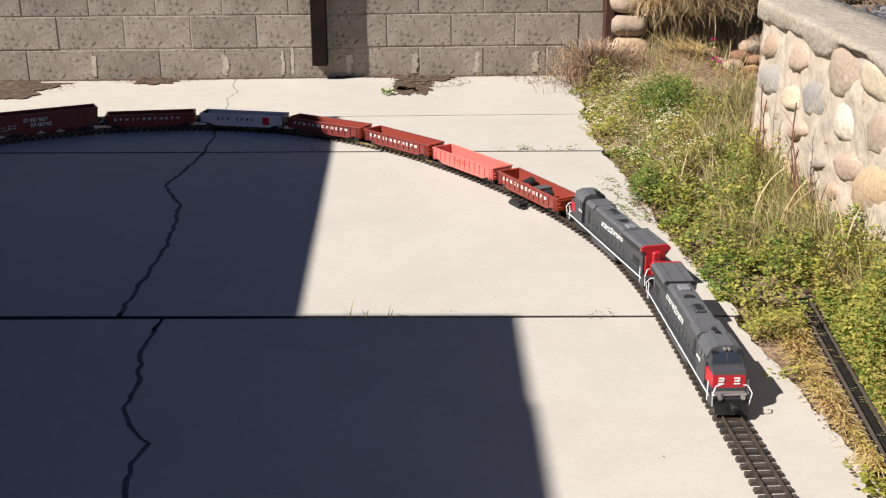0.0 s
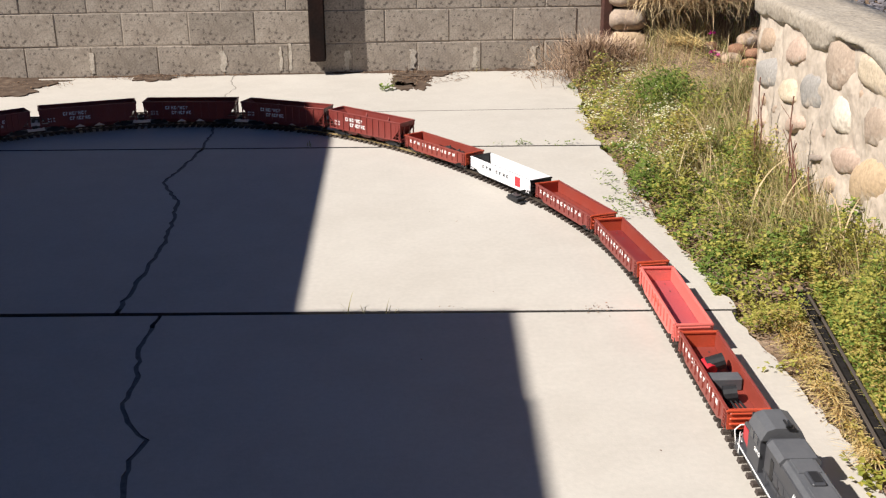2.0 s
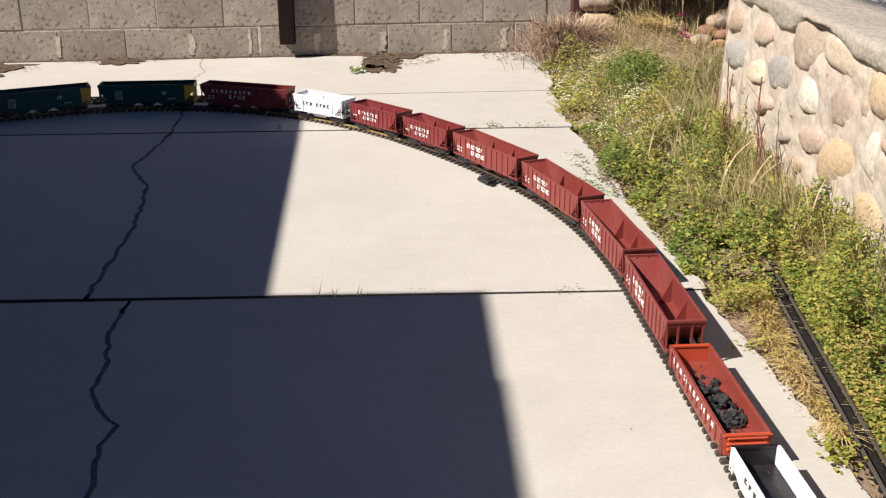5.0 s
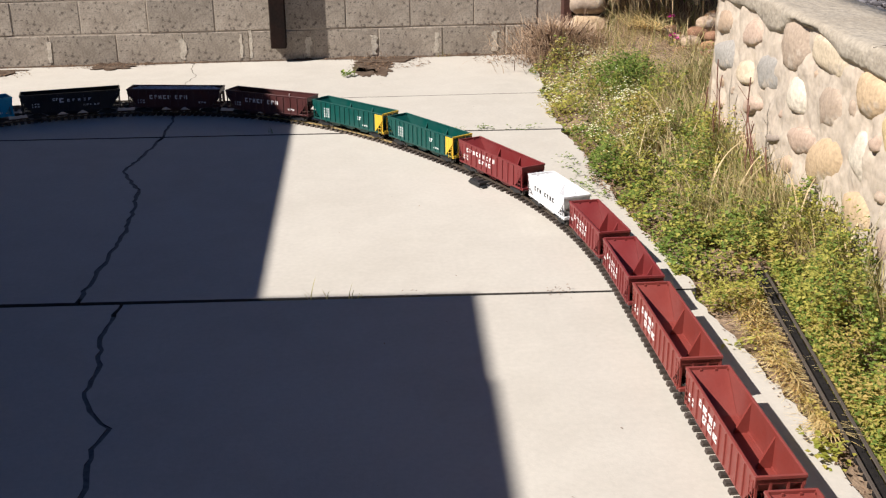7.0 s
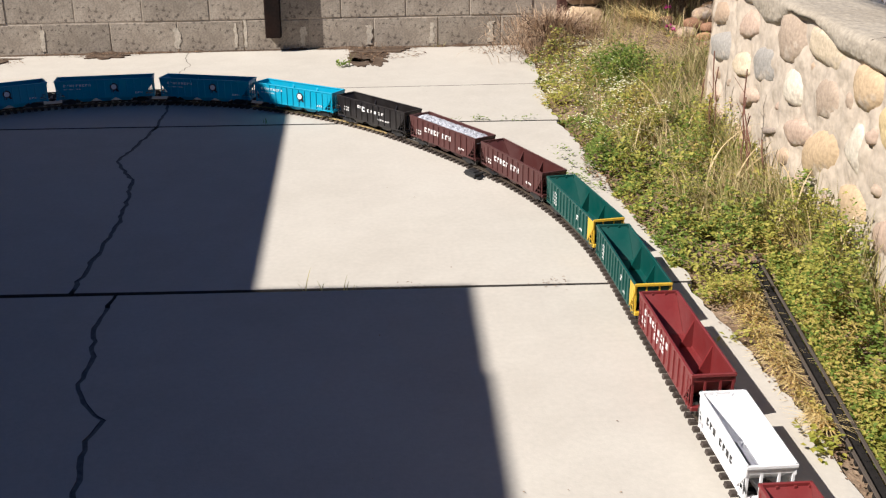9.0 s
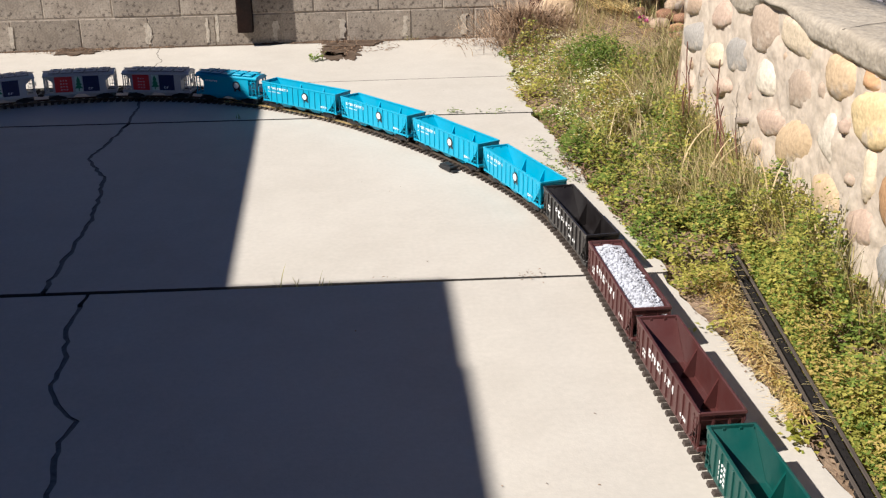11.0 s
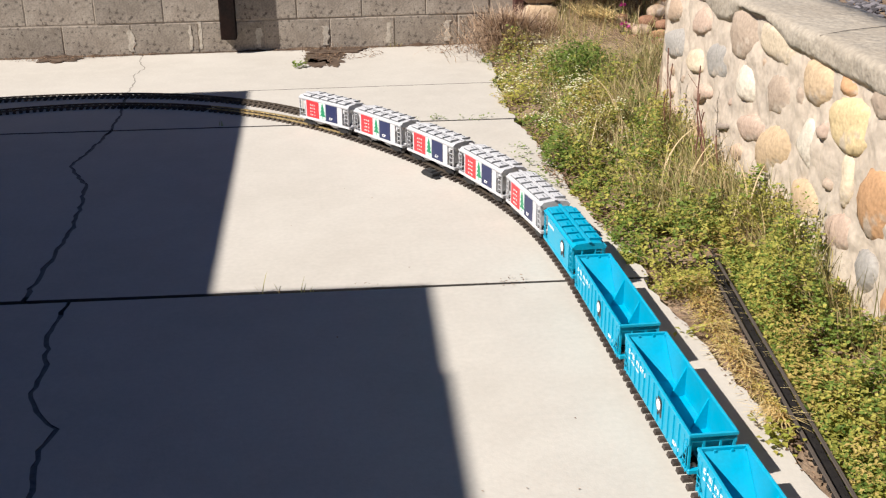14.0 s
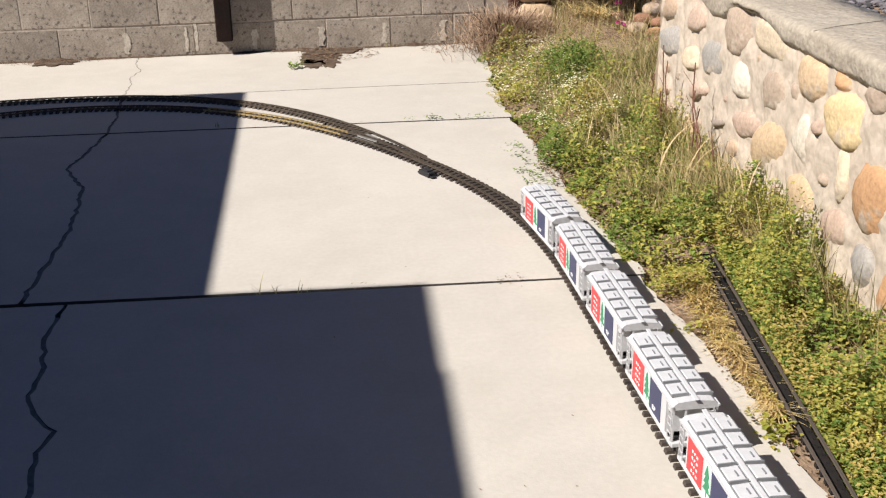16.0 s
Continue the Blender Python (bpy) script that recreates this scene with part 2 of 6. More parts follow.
def mesh_of(name, shape, mat, smooth=False):
    me = bpy.data.meshes.new(name)
    me.from_pydata(shape.v, [], shape.f)
    bm = bmesh.new()
    bm.from_mesh(me)
    if len(bm.faces) < 4000:
        bmesh.ops.recalc_face_normals(bm, faces=bm.faces)
    bm.to_mesh(me)
    bm.free()
    me.materials.append(mat)
    if smooth:
        me.shade_smooth()
    return me


def part(name, shape, mat, parent=None, label="", smooth=False):
    ob = new(name, shape if isinstance(shape, bpy.types.Mesh) else mesh_of(name, shape, mat, smooth))
    ob.parent = parent
    return tagged(ob, label) if label else ob


def pebble(rng, sub=2, rough=0.12):
    """A unit cobble: an uneven rounded lump, as vertices and faces."""
    bm = bmesh.new()
    bmesh.ops.create_icosphere(bm, subdivisions=sub, radius=1)
    off = Vector((rng.uniform(-50, 50), rng.uniform(-50, 50), rng.uniform(-50, 50)))
    for v in bm.verts:
        k = 1 + rough * 1.6 * noise.noise(v.co * 0.9 + off) + rough * 0.6 * noise.noise(v.co * 2.3 + off)
        p = v.co * k
        v.co = Vector([math.copysign(abs(c) ** 0.86, c) for c in p])
    vs = [v.co.copy() for v in bm.verts]
    fs = [[v.index for v in f.verts] for f in bm.faces]
    bm.free()
    return vs, fs


# ---------- track line ----------
def march(x, y, h, pieces, step=0.01):
    """Points (x, y, heading) along straights and arcs given as (length, curvature)."""
    out = [(x, y, h)]
    for length, k in pieces:
        n = max(2, int(length / step))
        d = length / n
        for _ in range(n):
            x, y, h = x + d * math.cos(h + k * d / 2), y + d * math.sin(h + k * d / 2), h + k * d
            out.append((x, y, h))
    return out


CURVES = [(2.9, 0.0), (0.45, 0.288), (0.45, 0.459), (0.45, 0.341), (0.45, 0.232), (0.45, 0.356), (0.45, 0.575), (0.45, 0.721), (0.45, 0.719), (0.45, 0.663), (0.45, 0.611)]
upper = march(0.8131, 0.0, math.pi / 2 - 0.0229, CURVES)
hx, hy, hh = upper[-1]
left_arc = march(hx, hy, hh, [((1.5 * math.pi - hh) / 0.82, 0.82)])
lx, ly, lh = left_arc[-1]
TURN = math.pi - 0.0229
# far end of the oval: straights run back to y = -1.2 and a half round closes it
right_x = 0.8131 + 1.2 * math.tan(0.0229) * -1
R_END = (right_x - lx) / (1 + math.cos(0.0229))
down = march(lx, ly, lh, [(ly + 1.2, 0.0)])
half = march(lx, -1.2, lh, [(TURN * R_END, 1 / R_END)])
back = march(half[-1][0], half[-1][1], half[-1][2], [(-half[-1][1] / math.cos(0.0229), 0.0)])
LINE = np.array(upper + left_arc[1:] + down[1:] + half[1:] + back[1:])
STEP = np.r_[0, np.cumsum(np.hypot(*np.diff(LINE[:, :2], axis=0).T))]
LOOP = STEP[-1]


def on_line(s):
    """Place and heading on the closed main line."""
    s = s % LOOP
    return np.array([np.interp(s, STEP, LINE[:, k]) for k in range(3)])


RAIL_TOP = 0.0165

# ---------- ground and paving ----------
rng = random.Random(4)
g = Shape()
g.add([(-900, -900, -0.12), (900, -900, -0.12), (900, 900, -0.12), (-900, 900, -0.12)], [(0, 1, 2, 3)])
tagged(part("ground", g, FAR_SOIL), "bare dry soil around the yard", "ground", kind="structure")

paving = tagged(new("pavement"), "pale cast concrete patio slabs with open joints", "pavement", kind="structure")


def jagged(points, seed, step=0.03, size=0.006):
    """An uneven line through points."""
    r = random.Random(seed)
    out = []
    for (ax, ay), (bx, by) in zip(points, points[1:]):
        d = math.hypot(bx - ax, by - ay)
        n = max(1, int(d / step))
        for i in range(n):
            f = i / n
            k = size if i else 0
            out.append((ax + (bx - ax) * f + r.uniform(-k, k), ay + (by - ay) * f + r.uniform(-k, k)))
    return out + [points[-1]]


def joint_y(a, b):
    """A joint as a function of x: through (-1.5, a) and (1.0, b)."""
    return lambda x: a + (b - a) * (x + 1.5) / 2.5


J_NEAR, J_MID, J_FAR = joint_y(3.073, 2.935), joint_y(5.026, 4.904), joint_y(5.735, 5.685)
J_BACK = joint_y(1.02, 0.9)
EDGE_X = 1.09
WEST = -3.0


def edge_at(y):
    """The broken edge of the paving along the bed."""
    return float(np.interp(y, [5.2, 5.8, 6.9], [EDGE_X, 1.17, 1.27]))


def slab(west, east, thick=0.1):
    """One slab piece from two side lines, both running away from the viewer."""
    s = Shape()
    s.plate(east + west[::-1], 2, -thick / 2, thick)
    ob = part("slab", s, CONCRETE, paving)
    # side faces coloured dark so the recessed joints read dark; bed edge stays concrete
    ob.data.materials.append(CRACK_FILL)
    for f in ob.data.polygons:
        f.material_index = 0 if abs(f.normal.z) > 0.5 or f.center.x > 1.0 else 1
    return ob


def rough_edge(y0, y1, seed):
    return jagged([(edge_at(y) + 0.012 * math.sin(y * 5 + seed), y) for y in np.linspace(y0, y1, 9)], seed, 0.04, 0.012)


def cracked(y_lo, y_hi, line, gap, seed):
    """A slab broken in two along a crack."""
    g2 = 0.005 if gap > 0.007 else 0.0025
    g_lo, g_hi = (0.009 if j is J_MID else g2 for j in (y_lo, y_hi))
    if y_lo is J_NEAR:                      # the near joint is widened westward to thicken its dark line in shade
        def open_lo(x):
            return y_lo(x) + 0.006 + 0.0075 * max(0.0, 1.0 - x)
    else:
        def open_lo(x):
            return y_lo(x) + g_lo
    pts = jagged(line, seed)
    r = random.Random(seed)
    wl = [(x - gap * r.uniform(0.35, 0.7), y) for x, y in pts]
    el = [(x + gap * r.uniform(0.35, 0.7), y) for x, y in pts]
    wl[0], el[0] = (wl[0][0], open_lo(wl[0][0])), (el[0][0], open_lo(el[0][0]))
    wl[-1], el[-1] = (wl[-1][0], y_hi(wl[-1][0]) - g_hi), (el[-1][0], y_hi(el[-1][0]) - g_hi)
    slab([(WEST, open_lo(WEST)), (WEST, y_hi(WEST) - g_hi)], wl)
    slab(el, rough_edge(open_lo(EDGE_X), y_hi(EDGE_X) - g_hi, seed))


WALL_Y = 6.82
cracked(J_BACK, J_NEAR, [(-0.50, 1.0), (-0.55, 1.5), (-0.556, 2.05), (-0.575, 2.19), (-0.549, 2.28), (-0.613, 2.37), (-0.645, 2.47),
                         (-0.635, 2.59), (-0.668, 2.80), (-0.649, 3.02)], 0.012, 3)
cracked(J_NEAR, J_MID, [(-0.785, 3.05), (-0.762, 3.43), (-0.749, 3.71), (-0.775, 4.15), (-0.887, 4.44), (-0.838, 4.70), (-0.80, 4.98)], 0.014, 5)
cracked(J_MID, J_FAR, [(-0.80, 4.98), (-0.795, 5.32), (-0.82, 5.70)], 0.013, 7)
cracked(J_FAR, lambda x: WALL_Y + 0.1, [(-0.82, 5.72), (-0.812, 6.05), (-0.84, 6.2), (-0.80, 6.4), (-0.856, 6.62), (-0.85, 6.9)], 0.006, 9)
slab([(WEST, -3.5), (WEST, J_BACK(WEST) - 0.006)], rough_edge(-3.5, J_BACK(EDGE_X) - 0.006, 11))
fill = Shape()
fill.box(-0.95, 3.4, -0.032, 4.0, 13.7, 0.02)
part("joint_bed", fill, CRACK_FILL, paving, "dark dirt in the joints and cracks")
for y0, y1, xa, xb in ((1.06, 2.96, -0.75, -0.45), (3.07, 4.95, -0.95, -0.68), (5.02, 5.69, -0.92, -0.72)):
    part("crack_dirt", Shape().box((xa + xb) / 2, (y0 + y1) / 2, -0.0105, xb - xa, y1 - y0 - 0.04, 0.014), CRACK_DIRT, paving, "dirt filling the crack")
pale = Shape()
pale.box(-0.83, 6.28, -0.0055, 0.16, 1.0, 0.01)
part("crack_patch", pale, PALE_FILL, paving, "pale filler in the thin crack")

# planting bed between patio and stone wall
def face_x(y):
    """The foot of the stone retaining wall."""
    return 1.55 + 0.083 * (y - 2.5)


bed = Shape()
nx, ny = 26, 120
def bed_z(x, y):
    rise = 0.0 if y < 5.0 else 0.10 * (y - 5.0) * max(0.0, min(1.0, (x - 1.25) / 0.6))
    return -0.03 + 0.03 * noise.noise((x * 4, y * 4, 0)) + 0.018 * noise.noise((x * 13, y * 13, 3)) + rise + 0.05 * max(0, min(1, (x - 1.2) / 0.4))
for j in range(ny + 1):
    for i in range(nx + 1):
        y = -3.5 + 11.5 * j / ny
        x = 1.04 + (3.6 - 1.04) * (i / nx) ** 1.6
        bed.v.append((x, y, bed_z(x, y)))
for j in range(ny):
    for i in range(nx):
        a = j * (nx + 1) + i
        bed.f.append((a, a + 1, a + nx + 2, a + nx + 1))
tagged(part("soil_bed", bed, SOIL, smooth=True), "brown crumbly soil of the planting bed", "soil", kind="structure")

# ---------- block wall ----------
wall = tagged(new("wall_north"), "weathered grey concrete block garden wall", "wall", kind="structure")
BW, BH, JT = 0.406, 0.203, 0.007
blk = Shape().soft_box(0, 0, 0, BW - JT, 0.194, BH - JT, 0.0025)
BLOCK_MESH = mesh_of("brick", blk, BLOCK)
low = Shape().soft_box(0, 0, 0, BW - JT, 0.194, 0.19 - JT, 0.0025)
LOW_MESH = mesh_of("brick_low", low, BLOCK)
core = Shape().box(-2.25, WALL_Y + 0.1, 0.9, 7.52, 0.1925, 1.86)
part("mortar_core", core, MORTAR, wall, "grey mortar joints")
rng = random.Random(12)
for row in range(9):
    zc = 0.092 if row == 0 else 0.19 + BH * (row - 0.5)
    x = -1.931 + (BW / 2 if row % 2 else 0) - 10 * BW
    for i in range(19):
        xc = x + i * BW
        if xc < -6 or xc > 1.5:
            continue
        if xc + BW / 2 > 1.52:
            x0, x1 = xc - BW / 2 + JT / 2, 1.47
            if x1 - x0 > 0.03:
                hh = (0.19 if row == 0 else BH) - JT
                part("brick", Shape().soft_box((x0 + x1) / 2, WALL_Y + 0.097, zc, x1 - x0, 0.194, hh, 0.004), BLOCK, wall)
            continue
        b = part("brick", LOW_MESH if row == 0 else BLOCK_MESH, BLOCK, wall)
        b.location = (xc, WALL_Y + 0.097 + rng.uniform(-0.002, 0.002), zc)
# pale mortar runs in the lowest course
for xc, w, h in ((-0.92, 0.03, 0.13), (-0.56, 0.016, 0.15), (-0.50, 0.014, 0.17), (0.27, 0.03, 0.12), (0.67, 0.022, 0.13), (1.05, 0.03, 0.13), (-1.73, 0.02, 0.13), (-0.14, 0.025, 0.12)):
    s = Shape()
    pts = []
    for i in range(9):
        pts.append((xc - w * rng.uniform(0.2, 1.0), 0.02 + h * i / 8))
    for i in range(8, -1, -1):
        pts.append((xc + w * rng.uniform(0.2, 1.0), 0.02 + h * i / 8))
    s.plate(pts, 1, WALL_Y + 0.002, 0.010)
    part("mortar_run", s, PALE_MORTAR, wall, "pale mortar squeezed from the joint")

post = Shape().soft_box(-0.3225, WALL_Y - 0.055, 1.05, 0.097, 0.1, 1.92, 0.006)
tagged(part("fence_post", post, RUST_STEEL), "dark rusted square steel post fixed to the block wall", "post", kind="structure")
post = Shape().soft_box(1.50, WALL_Y - 0.02, 0.9, 0.06, 0.09, 1.9, 0.006)
tagged(part("end_post", post, BROWN_POST), "reddish brown post at the end of the block wall", "post", kind="structure")

# ---------- stone retaining wall ----------
stone_wall = tagged(new("wall_east"), "cobble retaining wall set in rough mortar with concrete cap", "wall", kind="structure")
WALL_END = 4.72
s = Shape()
nz, nyy = 60, 620
for j in range(nyy + 1):
    y = -3.0 + (WALL_END + 3.0) * j / nyy
    for i in range(nz + 1):
        z = -0.15 + 0.84 * i / nz
        bump_out = 0.010 * noise.noise((y * 5, z * 5, 1)) + 0.010 * noise.noise((y * 14, z * 14, 5)) + 0.004 * noise.noise((y * 40, z * 40, 5))
        s.v.append((face_x(y) + bump_out + 0.015 * z, y, z))
for j in range(nyy):
    for i in range(nz):
        a = j * (nz + 1) + i
        s.f.append((a, a + 1, a + nz + 2, a + nz + 1))
# the return at the wall's end
base = len(s.v)
for j in range(13):
    for i in range(nz + 1):
        z = -0.15 + 0.80 * i / nz
        x = face_x(WALL_END) + 2.2 * j / 12
        s.v.append((x + 0.012 * noise.noise((x * 9, z * 9, 2)), WALL_END + 0.03 * noise.noise((x * 5, z * 5, 9)) * (j > 0), z))
for j in range(12):
    for i in range(nz):
        a = base + j * (nz + 1) + i
        s.f.append((a, a + 1, a + nz + 2, a + nz + 1))
part("mortar_face", s, RENDER_MORTAR, stone_wall, "rough buff mortar between the stones", smooth=True)
rng = random.Random(21)


SET_STONES = []


def cobble(y, z, w, h, tilt, tone, proud=0.019):
    """A river stone bedded in the mortar: its place on the wall, length, breadth, lean and tone."""
    SET_STONES.append((y, z, w, h))
    vs, fs = pebble(rng, 3, 0.22)
    lean = Matrix.Rotation(radians(tilt), 3, "X")
    st = Shape().add([lean @ Vector((p.x * 0.036, p.y * w * 0.55, p.z * h * 0.55)) for p in vs], fs)
    ob = part("stone", st, STONES[tone], stone_wall, smooth=True)
    ob.location = (face_x(y) + 0.015 * z + 0.036 - proud + rng.uniform(-0.003, 0.003), y, z)


cobble(4.531, 0.547, 0.249, 0.096, -8, 0)
cobble(4.152, 0.561, 0.205, 0.102, -8, 1)
cobble(4.508, 0.404, 0.326, 0.134, -10, 5)
cobble(4.192, 0.393, 0.187, 0.090, -8, 3)
cobble(3.924, 0.447, 0.229, 0.132, -14, 5)
cobble(3.645, 0.605, 0.307, 0.169, -4, 7)
cobble(3.275, 0.629, 0.357, 0.108, 4, 3)
cobble(3.580, 0.440, 0.190, 0.133, -6, 6)
cobble(3.249, 0.472, 0.205, 0.129, -18, 7)
cobble(2.962, 0.582, 0.185, 0.139, -10, 4)
cobble(2.760, 0.620, 0.096, 0.060, 1, 8)
cobble(2.523, 0.627, 0.129, 0.087, -22, 7)
cobble(2.705, 0.523, 0.274, 0.140, -7, 10)
cobble(4.161, 0.097, 0.139, 0.108, -16, 4)
cobble(3.471, 0.305, 0.226, 0.107, -15, 1)
cobble(3.767, 0.235, 0.186, 0.034, -17, 2)
cobble(3.253, 0.283, 0.270, 0.153, -22, 4)
cobble(2.976, 0.384, 0.161, 0.119, 30, 6)
cobble(2.689, 0.365, 0.144, 0.070, 83, 3)
cobble(2.488, 0.362, 0.202, 0.190, 18, 8)
cobble(2.940, 0.217, 0.222, 0.126, -15, 4)
cobble(2.686, 0.200, 0.158, 0.123, -23, 1)
cobble(2.491, 0.162, 0.130, 0.116, -27, 5)
cobble(2.328, 0.156, 0.144, 0.088, -86, 8)
cobble(3.417, 0.129, 0.196, 0.109, -22, 1)
cobble(3.728, 0.023, 0.206, 0.099, -18, 6)
cobble(4.043, 0.058, 0.147, 0.060, -16, 1)
cobble(4.452, 0.088, 0.237, 0.105, -15, 1)
cobble(2.903, 0.006, 0.122, 0.070, -24, 3)
cobble(4.061, 0.294, 0.188, 0.077, -13, 1)
cobble(3.595, 0.181, 0.121, 0.070, -16, 0)
cobble(3.895, 0.101, 0.133, 0.067, -16, 6)
cobble(2.872, 0.459, 0.066, 0.056, -14, 1)
for row in range(5):
    for k in range(24):
        y = 2.15 - 0.22 * k + (0.1 if row % 2 else 0)
        cobble(y + rng.uniform(-0.03, 0.03), 0.06 + row * 0.125 + rng.uniform(-0.02, 0.02), rng.uniform(0.12, 0.2), rng.uniform(0.09, 0.13), rng.uniform(-30, 10), rng.randrange(9))
# small stones sunk deep in the mortar
for _ in range(260):
    y, z, w, h = rng.uniform(2.2, 4.62), rng.uniform(0.04, 0.58), rng.uniform(0.05, 0.11), rng.uniform(0.035, 0.07)
    if all(math.hypot((y - a) / (w + c), (z - b) / (h + d)) > 0.62 for a, b, c, d in SET_STONES):
        cobble(y, z, w, h, rng.uniform(-30, 10), rng.choice((0, 1, 7, 5, 1, 0, 1)), 0.008)
# cap: rough concrete slab along the top, its lower lip following the stones
def cap_foot(y):
    lip = np.interp(y, [2.4, 2.65, 3.03, 3.2, 3.42, 3.66, 3.8, 3.98, 4.15, 4.4], [0.648, 0.636, 0.636, 0.64, 0.674, 0.676, 0.63, 0.6, 0.64, 0.625])
    return float(lip) + 0.008 * noise.noise((y * 9, 0.5, 11))


s = Shape()
ncap = 420
prof = [(0.012, 0.588), (0.003, 0.600), (-0.006, 0.622), (-0.009, 0.660), (-0.012, 0.698), (-0.010, 0.710), (-0.003, 0.7195), (0.006, 0.7235), (0.03, 0.725), (0.10, 0.727), (0.20, 0.728), (0.30, 0.728), (0.31, 0.64)]
for j in range(ncap + 1):
    y = -3.0 + (WALL_END + 0.06 + 3.0) * j / ncap
    for i, (dx, z) in enumerate(prof):
        w1 = 0.007 * noise.noise((y * 2.6, z * 4, 7 + dx * 3)) + 0.005 * noise.noise((y * 8, z * 14, 4 + dx * 5)) + 0.002 * noise.noise((y * 24, z * 20, 2 + dx * 10))
        if i < 4:
            z = cap_foot(y) + (0.0, 0.008, 0.018, 0.024)[i]
        s.v.append((face_x(y) + dx + w1, y, z + w1 * 0.5))
m = len(prof)
for j in range(ncap):
    for i in range(m - 1):
        a = j * m + i
        s.f.append((a, a + 1, a + m + 1, a + m))
    s.f.append((j * m + m - 1, j * m, j * m + m, j * m + 2 * m - 1))
s.f.append(tuple(range(m)))
s.f.append(tuple(range(ncap * m, ncap * m + m))[::-1])
cap = part("wall_cap", s, CAP, stone_wall, "grey weathered concrete capping with a crack", smooth=True)
crack = Shape()
crack.path([(face_x(2.97) - 0.006, 2.97, 0.7225), (face_x(2.98) + 0.08, 2.99, 0.73), (face_x(3.0) + 0.25, 3.04, 0.731)], 0.0009, 4)
part("cap_crack", crack, CRACK_FILL, stone_wall, "dark crack across the capping")

terrace = Shape()
for j in range(41):
    for i in range(13):
        y = -3.0 + (WALL_END + 3.0) * j / 40
        x = face_x(y) + 0.28 + 3.0 * i / 12
        terrace.v.append((x, y, 0.69 + 0.03 * noise.noise((x * 3, y * 3, 8))))
for j in range(40):
    for i in range(12):
        a = j * 13 + i
        terrace.f.append((a, a + 1, a + 14, a + 13))
tagged(part("terrace", terrace, SOIL, smooth=True), "raised soil terrace behind the stone wall", "soil", kind="structure")
rng = random.Random(31)
peb = [pebble(rng, 1, 0.2) for _ in range(6)]
gr = Shape()
for _ in range(2600):
    y = rng.uniform(1.6, 4.6)
    x = face_x(y) + 0.27 + abs(rng.gauss(0, 0.4))
    vs, fs = rng.choice(peb)
    k = rng.uniform(0.006, 0.016)
    gr.add([(p.x * k + x, p.y * k * 1.2 + y, p.z * k * 0.7 + 0.70 + 0.03 * noise.noise((x * 3, y * 3, 8))) for p in vs], fs)
tagged(part("gravel", gr, GRAVEL), "dark grey gravel on the terrace", "gravel", kind="stuff")

# ---------- back bank with boulders ----------
rng = random.Random(41)


def boulder(x, y, z, sx, sy, sz, tone, label):
    vs, fs = pebble(rng, 3, 0.14)
    st = Shape().add([(p.x * sx + x, p.y * sy + y, p.z * sz + z) for p in vs], fs)
    tagged(part("boulder", st, STONES[tone], smooth=True), label, "boulder", "boulders of the bank")


boulder(1.635, 6.74, 0.17, 0.115, 0.12, 0.10, 4, "rounded tan boulder at the foot of the bank")
boulder(1.625, 6.77, 0.325, 0.125, 0.13, 0.075, 7, "flat brown boulder stacked in the bank")
boulder(1.63, 6.79, 0.465, 0.13, 0.13, 0.075, 7, "flat brown boulder stacked in the bank")
boulder(1.66, 6.82, 0.61, 0.14, 0.14, 0.08, 0, "pale brown boulder stacked in the bank")
for x, y, z, k, tone in ((2.05, 6.12, 0.13, 0.05, 9), (2.13, 6.2, 0.17, 0.06, 0), (2.2, 6.3, 0.2, 0.065, 9), (2.08, 6.28, 0.17, 0.05, 0), (2.26, 6.2, 0.2, 0.05, 9),
                         (2.3, 6.42, 0.24, 0.07, 0), (2.16, 6.02, 0.12, 0.045, 9), (2.02, 5.9, 0.09, 0.05, 0), (2.1, 5.8, 0.09, 0.04, 9), (2.38, 6.5, 0.26, 0.07, 8),
                         (1.98, 6.08, 0.12, 0.05, 9), (1.93, 6.22, 0.13, 0.055, 0), (1.97, 5.72, 0.08, 0.055, 9), (1.9, 5.6, 0.07, 0.05, 0), (2.05, 6.4, 0.2, 0.06, 9), (2.2, 6.1, 0.16, 0.05, 8), (1.86, 5.98, 0.09, 0.04, 9)):
    boulder(x, y, z - 0.01, k * 0.98, k * 0.8, k * 0.62, tone, "small reddish stone lying on the bank")
bank = Shape()
for j in range(25):
    for i in range(30):
        x = 1.5 + 3.2 * i / 29
        y = 6.0 + 2.4 * j / 24
        z = -0.05 + 0.22 * max(0, min(1, (y - 5.9) / 0.5)) * min(1, (x - 1.5) / 0.4) + 1.1 * max(0, min(1, (y - 6.78) / 0.6)) + 0.05 * noise.noise((x * 4, y * 4, 2))
        bank.v.append((x, y, z))
for j in range(24):
    for i in range(29):
        a = j * 30 + i
        bank.f.append((a, a + 1, a + 31, a + 30))
tagged(part("bank", bank, SOIL, smooth=True), "steep soil bank behind the bed", "soil", kind="structure")

# ---------- house that shades the patio ----------
house = tagged(new("house"), "unseen stucco house with a low and a taller wing, plus an added rear block", "house")


